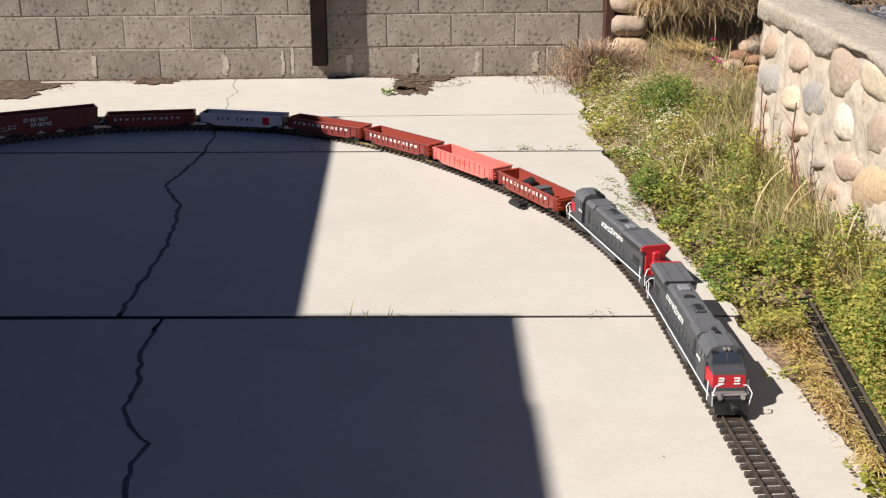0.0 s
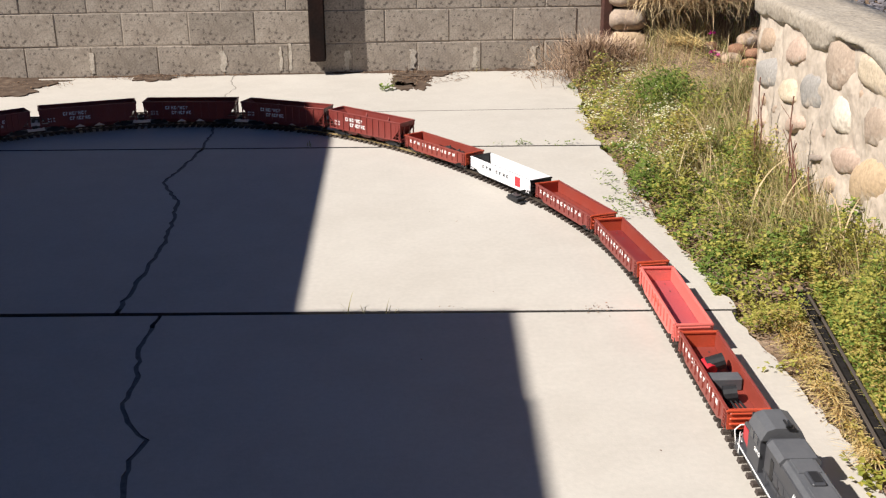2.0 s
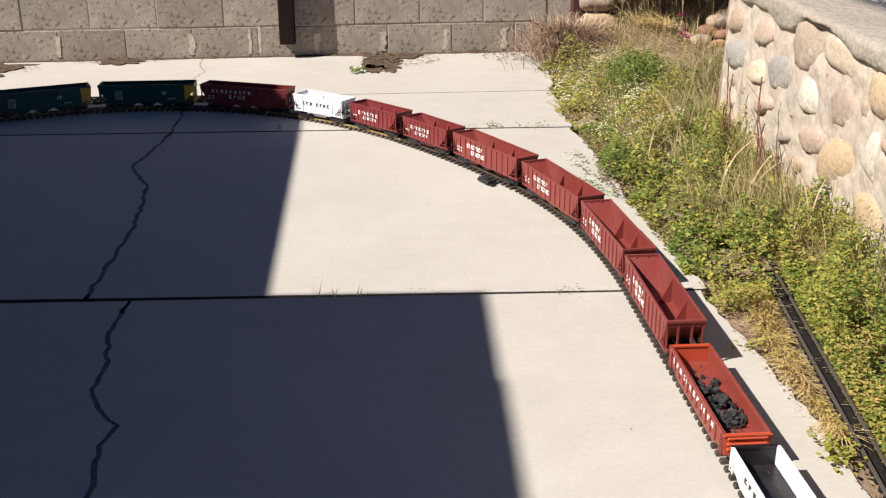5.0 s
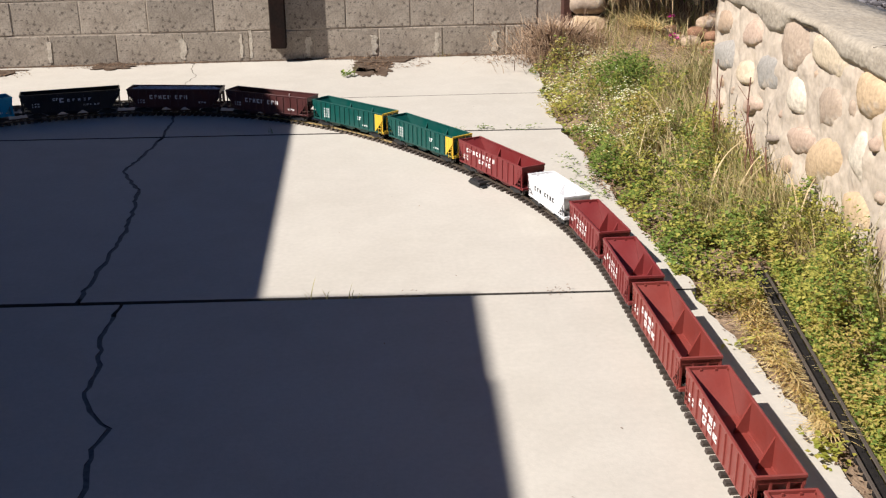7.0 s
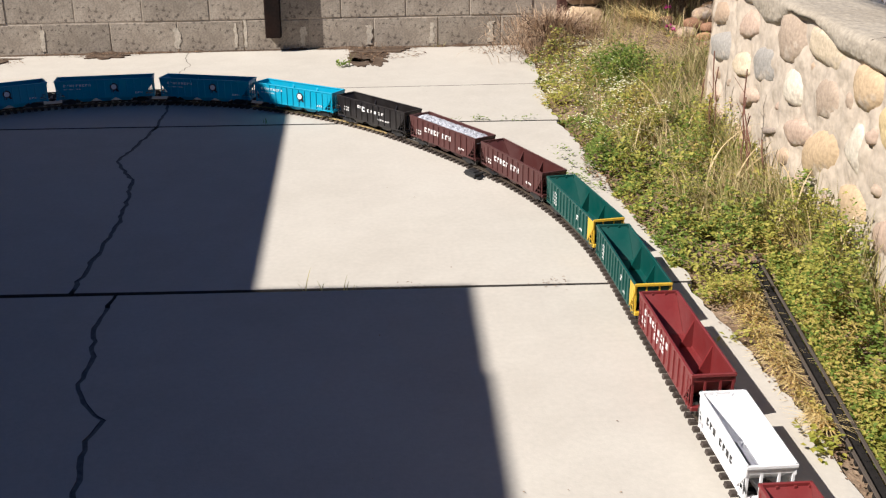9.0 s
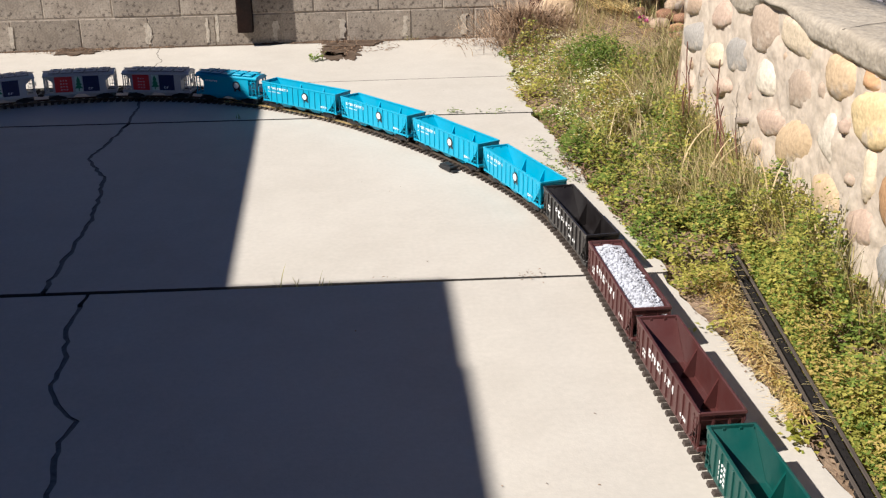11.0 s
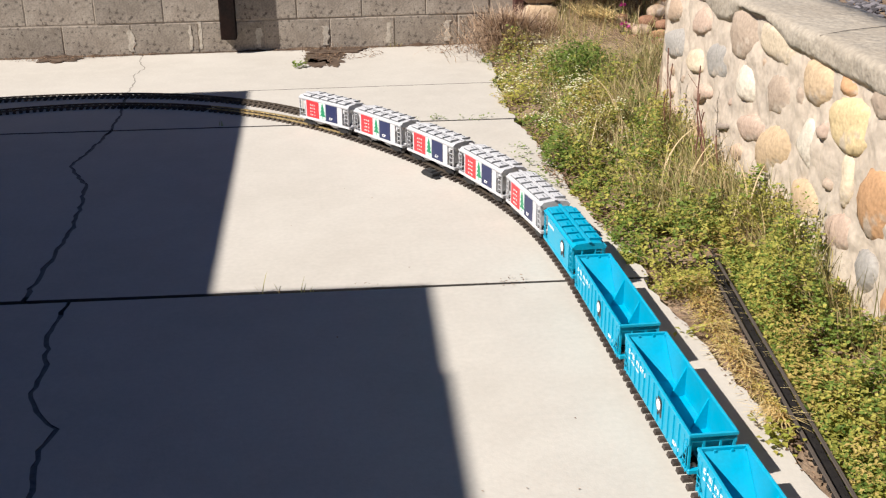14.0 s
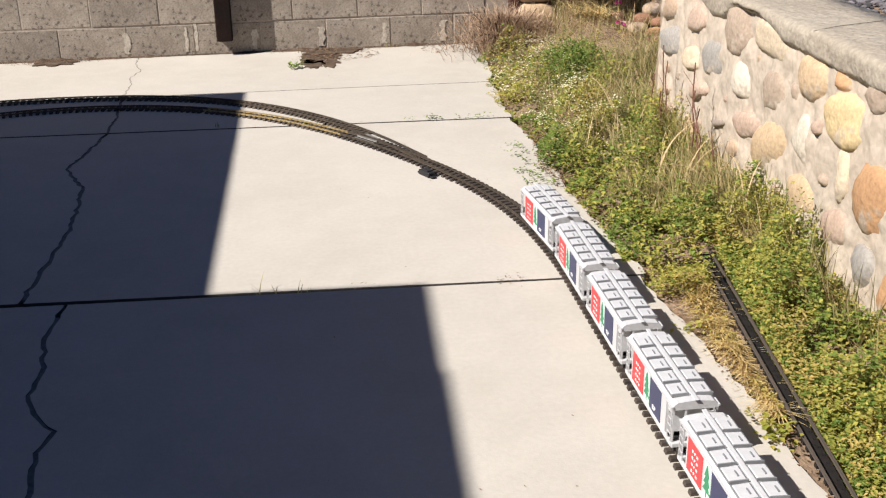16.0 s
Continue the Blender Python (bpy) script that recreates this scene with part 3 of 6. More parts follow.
def wing(name, x_east, y0, y1, height, turn):
    w = Shape().box(-2.5, (y0 + y1) / 2, (height - 0.12) / 2, 4.6, y1 - y0 - 0.5, height - 0.12)
    r = Shape().soft_box(-2.5, (y0 + y1) / 2, height - 0.06, 5.0, y1 - y0, 0.12, 0.01)
    for nm, sh, mt in (("wall", w, STUCCO), ("roof", r, ROOFING)):
        ob = part(nm, sh, mt, house)
        ob.matrix_local = Matrix.Translation((x_east, 0, 0)) @ pose(0, 0, 0, 0, 0, turn)


# added unseen block behind the camera, cutting southern skylight on the shaded patio
w = Shape().box(-2.0, -6.4, 4.6, 4.6, 6.0, 9.2)
part("wall", w, STUCCO, house)
part("roof", Shape().soft_box(-2.0, -6.4, 9.26, 4.8, 6.2, 0.12, 0.01), ROOFING, house)
LOW, TALL = 2.5, 3.1
wing("low", -0.2625 - 0.927 * LOW, -1.0, 5.71 - 0.375 * LOW, LOW, -1.1)
wing("tall", 0.324 - 0.927 * TALL, -12.0, 3.0 - 0.375 * TALL - 0.01, TALL, -3.5)
# unseen board added at the eave to put a step in the shadow edge
board = part("fascia", Shape().soft_box(-0.008, (2.42 - 0.375 * TALL) - 2.0, TALL - 0.05, 0.024, 4.0, 0.1, 0.004), ROOFING, house, "unseen dark board added at the eave to step the shadow edge")
board.matrix_local = Matrix.Translation((0.324 - 0.927 * TALL, 0, 0)) @ pose(0, 0, 0, 0, 0, -3.5)

# ---------- track ----------
GAUGE = 0.045
tie_shape = Shape().add([(x * a, y, z) for z, a in ((0, 1), (0.009, 0.96)) for x, y in ((-0.0435, -0.0078), (0.0435, -0.0078), (0.0435, 0.0078), (-0.0435, 0.0078))],
                        [(0, 3, 2, 1), (4, 5, 6, 7), (0, 1, 5, 4), (1, 2, 6, 5), (2, 3, 7, 6), (3, 0, 4, 7)])
for sx in (-1, 1):
    for dx in (-0.006, 0.006):
        tie_shape.box(sx * GAUGE / 2 + dx, 0, 0.0102, 0.004, 0.009, 0.003)
TIE_MESH = mesh_of("tie", tie_shape, TIE)
TIE_DUSTY_MESH = mesh_of("tie_dusty", tie_shape, TIE_DUSTY)
SECTION = [(-0.0036, 0.0090), (0.0036, 0.0090), (0.0036, 0.0098), (0.0009, 0.0106), (0.0009, 0.0142), (0.0017, 0.0149), (0.0017, 0.0165),
           (-0.0017, 0.0165), (-0.0017, 0.0149), (-0.0009, 0.0142), (-0.0009, 0.0106), (-0.0036, 0.0098)]


def rail(pts, offset, mat, parent, label="", lift=0.0):
    """One rail swept along points (x, y, heading), offset to its side."""
    s = Shape()
    m = len(SECTION)
    for x, y, h in pts:
        nx_, ny_ = math.sin(h), -math.cos(h)
        for a, z in SECTION:
            s.v.append((x + nx_ * (offset + a), y + ny_ * (offset + a), z + lift))
    for j in range(len(pts) - 1):
        for i in range(m):
            a, b = j * m + i, j * m + (i + 1) % m
            s.f.append((a, b, b + m, a + m))
    s.f.append(tuple(range(m)))
    s.f.append(tuple(range((len(pts) - 1) * m, len(pts) * m))[::-1])
    return part("rail", s, mat, parent, label)


def lay(parent, place, s0, s1, mesh, pitch=0.0322, lift=0.0, singly=True, wide=None, seed=1):
    """Ties along a line from s0 to s1."""
    r = random.Random(seed)
    n = int((s1 - s0) / pitch)
    far = Shape()
    for i in range(n):
        x, y, h = place(s0 + (i + 0.5) * pitch)
        k = wide(s0 + i * pitch) if wide else 1.0
        m = Matrix.Translation((x, y, lift)) @ pose(0, 0, 0, 0, 0, math.degrees(h) - 90 + r.uniform(-1.2, 1.2)) @ Matrix.Diagonal((k, 1, 1, 1))
        if singly:
            ob = part("tie", mesh, TIE, parent)
            ob.matrix_local = m
        else:
            far.add([m @ Vector(p) for p in tie_shape.v[:8]], tie_shape.f[:6])
    if not singly:
        tagged(part("ties", far, TIE, parent), kind="stuff")


def stretch(place, s0, s1, step=0.03):
    return [tuple(place(s)) for s in np.linspace(s0, s1, max(3, int((s1 - s0) / step)))]


main = tagged(new("main_track"), "garden railway track with dark plastic ties on concrete", "track", kind="structure")
# bright brass on the sunlit stretch; past 5.75 the darker rail colours in shade
for a, b, mt, lb in ((1.45, 3.9, RAIL, ""), (3.904, 4.86, RAIL, ""), (4.864, 5.75, LIT_BRASS, "brass rail, bright along the sunlit stretch"), (5.754, 8.1, RAIL, ""), (8.104, LOOP + 1.446, RAIL, "")):
    for side in (-1, 1):
        rail(stretch(on_line, a, b), side * GAUGE / 2, mt, main, lb)
lay(main, on_line, 1.45, 4.0, TIE_MESH, seed=2)
# paler ties on the sunlit stretch, darker ones past 5.75 for its shade
lay(main, on_line, 4.87, 5.75, TIE_DUSTY_MESH, seed=3)
lay(main, on_line, 5.75, 8.0, TIE_MESH, seed=5)
lay(main, on_line, 8.1, LOOP + 1.44, TIE_MESH, singly=False, seed=4)

# turnout and its diverging line
bx, by, bh = on_line(4.02)
BRANCH = np.array(march(bx, by, bh, [(0.5, -0.000), (0.5, 0.309), (0.5, 0.532), (0.5, 0.699), (0.5, 0.634), (0.5, 0.413), (0.5, 0.193), (1.0, 0.1)]))
B_STEP = np.r_[0, np.cumsum(np.hypot(*np.diff(BRANCH[:, :2], axis=0).T))]


def on_branch(s):
    return np.array([np.interp(s, B_STEP, BRANCH[:, k]) for k in range(3)])


branch = tagged(new("branch_track"), "second track curving off behind the turnout", "track", kind="structure")
for side in (-1, 1):
    rail(stretch(on_branch, 0.30 if side > 0 else 0.02, B_STEP[-1]), side * GAUGE / 2, RAIL, branch, lift=0.0004)
lay(branch, on_branch, 0.78, B_STEP[-1], TIE_DUSTY_MESH, seed=6)
turnout = tagged(new("turnout"), "black turnout ties with worn metal frog and guard rails", "turnout", kind="structure")


def turnout_wide(s):
    """The turnout's ties grow longer towards the frog."""
    return 1.04 + 0.7 * max(0.0, s - 4.3)


for i, s_ in enumerate(np.arange(4.016, 4.87, 0.0322)):
    x, y, h = on_line(s_)
    k = turnout_wide(s_)
    ob = part("tie", TIE_MESH, TIE, turnout)
    off = (k - 1.1) * 0.046
    ob.matrix_local = Matrix.Translation((x + math.sin(h) * off, y - math.cos(h) * off, 0.0)) @ pose(0, 0, 0, 0, 0, math.degrees(h) - 90) @ Matrix.Diagonal((k, 1, 1, 1))
fx, fy, fh = on_branch(0.70)
frog = Shape().plate([(-0.05, -0.002), (0.05, -0.007), (0.05, 0.007), (-0.05, 0.002)], 2, 0.0158, 0.003)
ob = part("frog", frog, NICKEL, turnout, "bright worn metal frog plate")
ob.matrix_local = Matrix.Translation((fx - 0.02, fy - 0.005, 0)) @ pose(0, 0, 0, 0, 0, math.degrees(fh))
for sd, s_ in ((1, 4.72), (-1, 4.70)):
    rail(stretch(on_line, s_ - 0.07, s_ + 0.07), sd * (GAUGE / 2 - 0.007), NICKEL, turnout, "short guard rail")
sx_, sy_, sh_ = on_line(4.12)
machine = tagged(new("switch_machine"), "black plastic switch machine beside the turnout", "switch")
machine.matrix_local = Matrix.Translation((0.59, 4.075, 0)) @ pose(0, 0, 0, 0, 0, math.degrees(sh_) - 90)
part("housing", Shape().soft_box(-0.022, 0, 0.011, 0.036, 0.075, 0.022, 0.003), BLACK_PLASTIC, machine)
part("lid", Shape().soft_box(-0.022, 0.0, 0.0245, 0.028, 0.045, 0.005, 0.002), BLACK_PLASTIC, machine, "raised black lid")
part("throw_bar", Shape().box(0.022, 0.0, 0.007, 0.07, 0.012, 0.005), BLACK_PLASTIC, machine)
part("mounting_ear", Shape().soft_box(-0.022, 0.046, 0.004, 0.024, 0.02, 0.008, 0.002), BLACK_PLASTIC, machine)
part("mounting_ear", Shape().soft_box(-0.022, -0.046, 0.004, 0.024, 0.02, 0.008, 0.002), BLACK_PLASTIC, machine)

# old siding in the weeds
siding = tagged(new("siding_track"), "old weathered track lying in the weeds", "track", kind="structure")
SIDING = np.array(march(1.037, 1.3, math.pi / 2 - 0.163, [(1.76, 0.0)]))
S_STEP = np.r_[0, np.cumsum(np.hypot(*np.diff(SIDING[:, :2], axis=0).T))]


def on_siding(s):
    return np.array([np.interp(s, S_STEP, SIDING[:, k]) for k in range(3)])


for side in (-1, 1):
    rail(stretch(on_siding, 0, S_STEP[-1]), side * 0.0178, OLD_RAIL, siding, lift=0.019)
lay(siding, on_siding, 0, S_STEP[-1], mesh_of("near_black_tie", tie_shape, NEAR_BLACK), lift=0.009, seed=8, wide=lambda s: 0.40)
# uneven near-black strip filling the gap between the rails
bed_strip = Shape()
for s_ in np.arange(0, S_STEP[-1], 0.03):
    x, y, h = on_siding(s_)
    for sd in (-1, 1):
        bed_strip.v.append((x - math.sin(h) * sd * 0.016, y + math.cos(h) * sd * 0.016, 0.019 + 0.003 * noise.noise((x * 30, y * 30, sd))))
for i in range(len(bed_strip.v) // 2 - 1):
    bed_strip.f.append((2 * i, 2 * i + 1, 2 * i + 3, 2 * i + 2))
part("sooty_ballast", bed_strip, NEAR_BLACK, siding, "near-black strip between the rails")

# ---------- rolling stock ----------
def truck(parent, at, axles=2, mat=BLACK_PLASTIC, wheel_r=0.0145, base=0.058):
    """A bogie: two side frames, bolster and wheelsets."""
    t = part("truck", Shape().soft_box(0, 0, 0.022, 0.018, 0.06, 0.01, 0.002), mat, parent)
    t.location = (at, 0, 0)
    n = axles
    span = base * (1 if n == 2 else 1.85)
    for sd in (-1, 1):
        y = sd * 0.035
        prof = [(-span / 2 - 0.012, 0.010), (-span / 2 + 0.008, 0.009), (-0.012, 0.004), (0.012, 0.004), (span / 2 - 0.008, 0.009), (span / 2 + 0.012, 0.010),
                (span / 2 + 0.012, 0.019), (0.015, 0.026), (-0.015, 0.026), (-span / 2 - 0.012, 0.019)]
        part("side_frame", Shape().plate(prof, 1, y, 0.006), mat, t)
    xs = (-span / 2, span / 2) if n == 2 else (-span / 2, 0, span / 2)
    for x in xs:
        w = Shape()
        for sd in (-1, 1):
            w.rod((x, sd * 0.0225, wheel_r), (x, sd * 0.027, wheel_r), wheel_r, 14)
            w.rod((x, sd * 0.0195, wheel_r), (x, sd * 0.0225, wheel_r), wheel_r + 0.002, 14)
        w.rod((x, -0.03, wheel_r), (x, 0.03, wheel_r), 0.003, 8)
        part("wheelset", w, STEEL, t, "steel wheelset")
    return t


def couplers(parent, half):
    for sd in (-1, 1):
        c = Shape().box(sd * (half + 0.008), 0, 0.024, 0.026, 0.008, 0.008)
        c.soft_box(sd * (half + 0.022), 0.002, 0.024, 0.014, 0.016, 0.014, 0.003)
        part("coupler", c, BLACK_PLASTIC, parent)


def lettering(parent, rows, y, mat=INK_WHITE, name="lettering", z_map=None, slant=0.0):
    """Bars in place of writing on one side: rows of (x, z, height, count, letter width, gap)."""
    s = Shape()
    for x, z, h, n, w, gap in rows:
        if z_map:
            z = z_map(z)
        for i in range(n):
            xc = x + i * (w + gap)
            if i % 3 == 1:
                s.box(xc, y, z + h * 0.3, w, 0.0012, h * 0.32)
                s.box(xc - w * 0.3, y, z, w * 0.4, 0.0012, h)
            elif i % 3 == 2:
                s.box(xc - w * 0.33, y, z, w * 0.34, 0.0012, h)
                s.box(xc + w * 0.33, y, z, w * 0.34, 0.0012, h)
                s.box(xc, y, z, w * 0.5, 0.0012, h * 0.3)
            else:
                s.box(xc, y, z + h * 0.36, w, 0.0012, h * 0.28)
                s.box(xc, y, z - h * 0.36, w, 0.0012, h * 0.28)
                s.box(xc - w * 0.32, y, z, w * 0.36, 0.0012, h * 0.7)
    if slant:
        lean, z0 = (slant if y < 0 else -slant), rows[0][1]
        s.v = [(px + lean * (pz - z0), py, pz) for px, py, pz in s.v]
    return tagged(part(name, s, mat, parent, "plain bars of lettering"), kind="stuff")


def thing(name, label, category):
    return tagged(new(name), label, category, "rolling stock of the train")


def ladder(parent, x, y, z0, z1, mat, w=0.018, along=True):
    s = Shape()
    for d in (-1, 1):
        s.box(x + (d * w / 2 if along else 0), y + (0 if along else d * w / 2), (z0 + z1) / 2, 0.0018, 0.0018, z1 - z0)
    for i in range(5):
        z = z0 + (z1 - z0) * (i + 0.5) / 5
        s.box(x, y, z, w if along else 0.0015, 0.0015 if along else w, 0.0018)
    return part("ladder", s, mat, parent)


def open_hopper(label, length, mat, inside=None, ends=None, height=0.119, ribs=10, width=0.100, writing=(), ink=INK_WHITE, bays=3, panels=None):
    """An open-topped hopper car with ribbed sides and sloped ends."""
    inside, lead = inside or mat, ends or mat
    car = thing("hopper_car", label, "hopper car")
    L, hw, zt, zb = length / 2, width / 2, height, 0.036
    side = [(-L, zt), (L, zt), (L, zt - 0.022), (L - 0.05, zb), (-L + 0.05, zb), (-L, zt - 0.022)]
    for sd in (-1, 1):
        part("side_sheet", Shape().plate(side, 1, sd * hw, 0.003), mat, car)
        part("top_chord", Shape().soft_box(0, sd * hw, zt, 2 * L + 0.004, 0.007, 0.006, 0.001), mat, car)
        part("side_sill", Shape().soft_box(0, sd * (hw - 0.001), zb, 2 * L - 0.01, 0.006, 0.007, 0.001), mat, car)
    rib = mesh_of("rib", Shape().soft_box(0, 0, 0, 0.0045, 0.005, zt - zb - 0.006, 0.001), mat)
    n = ribs
    for sd in (-1, 1):
        for i in range(n):
            x = -L + 0.058 + (2 * L - 0.116) * i / (n - 1)
            part("rib", rib, mat, car).location = (x, sd * (hw + 0.0025), (zt + zb) / 2)
    for sd in (-1, 1):
        ends = lead if sd > 0 else mat
        e = Shape().plate([(sd * (L - 0.002), zt - 0.004), (sd * (L - 0.002), zt - 0.018), (sd * (L - 0.088), zb - 0.012), (sd * (L - 0.092), zb - 0.006)], 1, 0, 2 * hw - 0.004)
        part("slope_sheet", e, inside, car)
        part("end_chord", Shape().soft_box(sd * L, 0, zt - 0.001, 0.006, 2 * hw + 0.006, 0.008, 0.001), ends, car)
        part("end_sill", Shape().soft_box(sd * (L - 0.004), 0, 0.034, 0.012, 2 * hw - 0.002, 0.012, 0.002), ends, car)
        for yy in (-hw + 0.003, -hw * 0.36, hw * 0.36, hw - 0.003):
            part("end_post", Shape().box(sd * (L - 0.004), yy, (zt + 0.034) / 2, 0.005, 0.005, zt - 0.038), ends, car)
        ladder(car, sd * (L - 0.018), -hw - 0.002, 0.03, zt - 0.012, ends)
        ladder(car, sd * (L - 0.018), hw + 0.002, 0.03, zt - 0.012, ends)
        if ends is not mat:
            for yy in (-hw, hw):
                part("end_panel", Shape().plate([(sd * (L + 0.001), zt - 0.004), (sd * (L + 0.001), zt - 0.026), (sd * (L - 0.048), zb), (sd * (L - 0.048), zt - 0.004)], 1, yy * 1.012, 0.0034), ends, car)
    part("floor_sheet", Shape().box(0, 0, zb - 0.002, 2 * L - 0.16, 2 * hw - 0.004, 0.004), inside, car)
    for sd in (-1, 1):
        for x in (-L / 3.2, L / 3.2):
            part("gusset", Shape().plate([(sd * hw, zt - 0.006), (sd * hw, zb), (sd * (hw - 0.036), zb)], 0, x, 0.006), inside, car)
    for x in np.linspace(-L + 0.14, L - 0.14, bays):
        b = Shape().add([(x + a * w, c * d, z) for z, w, d in ((zb - 0.003, 0.048, hw - 0.006), (0.014, 0.018, hw - 0.016)) for a, c in ((-1, -1), (1, -1), (1, 1), (-1, 1))],
                        [(0, 3, 2, 1), (4, 5, 6, 7), (0, 1, 5, 4), (1, 2, 6, 5), (2, 3, 7, 6), (3, 0, 4, 7)])
        part("hopper_bay", b, mat, car)
    part("center_sill", Shape().box(0, 0, 0.03, 2 * L - 0.02, 0.016, 0.012), mat, car)
    for at in (-L + 0.065, L - 0.065):
        truck(car, at)
    couplers(car, L)
    if writing:
        for sd in (-1, 1):
            lettering(car, writing, sd * (hw + 0.0026), ink, z_map=lambda z: 0.036 + (z - 0.040))
    return car


def gondola(label, length, mat, inside, ends, bottom=None, height=0.073, width=0.100, writing=(), ink=INK_WHITE, ribs=12):
    """A low open gondola with side posts and corrugated ends."""
    car = thing("gondola_car", label, "gondola car")
    L, hw, zt, zb = length / 2, width / 2, height, 0.021
    prof = [(-L, zt), (L, zt), (L, zb + 0.012), (L - 0.04, zb + 0.008), (L - 0.07, zb - 0.004), (-L + 0.07, zb - 0.004), (-L + 0.04, zb + 0.008), (-L, zb + 0.012)]
    for sd in (-1, 1):
        part("side_sheet", Shape().plate(prof, 1, sd * hw, 0.003), mat, car)
        part("side_lining", Shape().box(0, sd * (hw - 0.0035), (zt + zb) / 2 + 0.004, 2 * L - 0.008, 0.003, zt - zb - 0.012), inside, car)
        part("top_chord", Shape().soft_box(0, sd * hw, zt, 2 * L + 0.004, 0.008, 0.006, 0.001), mat, car)
    rib = mesh_of("rib", Shape().soft_box(0, 0, 0, 0.005, 0.005, zt - zb - 0.008, 0.001), mat)
    for sd in (-1, 1):
        for i in range(ribs):
            part("rib", rib, mat, car).location = (-L + 0.02 + (2 * L - 0.04) * i / (ribs - 1), sd * (hw + 0.0025), (zt + zb) / 2 + 0.004)
        part("end_sheet", Shape().box(sd * L, 0, (zt + zb) / 2 + 0.004, 0.004, 2 * hw, zt - zb), ends, car)
        for k in range(3):
            part("end_corrugation", Shape().soft_box(sd * (L + 0.003), 0, zb + 0.018 + k * 0.0135, 0.006, 2 * hw - 0.01, 0.006, 0.002), ends, car)
        part("end_cap", Shape().soft_box(sd * L, 0, zt, 0.009, 2 * hw + 0.008, 0.006, 0.001), ends, car)
        ladder(car, sd * (L - 0.014), hw + 0.004, zb, zt - 0.006, mat)
        ladder(car, sd * (L - 0.014), -hw - 0.004, zb, zt - 0.006, mat)
    part("floor", Shape().box(0, 0, zb + 0.006, 2 * L - 0.006, 2 * hw - 0.006, 0.005), bottom or inside, car)
    part("center_sill", Shape().box(0, 0, zb - 0.003, 2 * L - 0.02, 0.018, 0.012), BLACK_PLASTIC, car)
    for at in (-L + 0.062, L - 0.062):
        truck(car, at)
    couplers(car, L)
    if writing:
        for sd in (-1, 1):
            lettering(car, writing, sd * (hw + 0.0026), ink, z_map=lambda z: z - 0.009)
    return car


def covered_hopper(label, length, mat, blocks, height=0.138, width=0.100):
    """A two-bay covered hopper with a running board and ten square hatches."""
    car = thing("covered_hopper", label, "hopper car")
    L, hw, ze, zb = length / 2, width / 2, height - 0.012, 0.042
    bl = L - 0.045
    prof = [(-hw, zb), (-hw, ze), (-hw * 0.8, ze + 0.009), (-0.012, height), (0.012, height), (hw * 0.8, ze + 0.009), (hw, ze), (hw, zb)]
    part("body", Shape().plate(prof, 0, 0, 2 * bl), mat, car)
    roof = [(-hw - 0.003, ze), (-hw * 0.8, ze + 0.011), (-0.012, height + 0.002), (0.012, height + 0.002), (hw * 0.8, ze + 0.011), (hw + 0.003, ze), (hw, ze - 0.006), (-hw, ze - 0.006)]
    part("roof", Shape().plate(roof, 0, 0, 2 * L - 0.004), mat, car)
    part("running_board", Shape().soft_box(0, 0, height + 0.006, 2 * L + 0.006, 0.011, 0.003, 0.001), mat, car)
    tilt = math.atan2(height - ze - 0.011, hw * 0.8 - 0.012)
    for sd in (-1, 1):
        for i in range(5):
            x = (i - 2) * (2 * L - 0.05) / 5
            h = part("hatch", Shape().soft_box(0, 0, 0, 0.046, 0.034, 0.005, 0.0015), mat, car)
            h.matrix_local = Matrix.Translation((x, sd * 0.027, (ze + 0.011 + height) / 2 + 0.004)) @ Matrix.Rotation(-sd * tilt, 4, "X")
            # rims, battens and latches in shaded car colour paint the hatches' dark outlines
            part("hatch_frame", Shape().box(0, 0, -0.0015, 0.051, 0.039, 0.003), SHADE_GREY if mat is SILVER else SHADE_BLUE, h, "hatch outline in shaded car colour")
            part("hatch_batten", Shape().box(0.0275, 0, 0.001, 0.0030, 0.038, 0.007), SHADE_GREY if mat is SILVER else SHADE_BLUE, h)
            part("hatch_latch", Shape().box(0.004, 0.004, 0.0035, 0.018, 0.0024, 0.003), SHADE_GREY if mat is SILVER else SHADE_BLUE, h)
        part("roof_rail", Shape().box(0, sd * (hw + 0.001), ze + 0.001, 2 * L, 0.004, 0.004), mat, car)
        part("side_sill", Shape().soft_box(0, sd * (hw - 0.001), zb - 0.004, 2 * L, 0.006, 0.010, 0.001), mat, car)
        part("end_sill", Shape().soft_box(sd * (L - 0.004), 0, 0.036, 0.012, 2 * hw, 0.012, 0.002), mat, car)
        e = Shape().plate([(sd * (bl - 0.002), ze), (sd * (L - 0.008), ze), (sd * (bl + 0.002), ze - 0.03), (sd * (bl - 0.03), zb)], 1, 0, 2 * hw - 0.012)
        part("slope_sheet", e, mat, car)
        for yy in (-hw + 0.003, -hw * 0.4, hw * 0.4, hw - 0.003):
            part("end_post", Shape().box(sd * (L - 0.005), yy, (ze + 0.04) / 2, 0.004, 0.004, ze - 0.04), mat, car)
        for y2 in (-1, 1):
            ladder(car, sd * (L - 0.016), y2 * (hw + 0.001), 0.034, ze - 0.004, mat, 0.02)
        ladder(car, sd * (L + 0.0), hw * 0.6, 0.034, ze - 0.004, mat, 0.02, along=False)
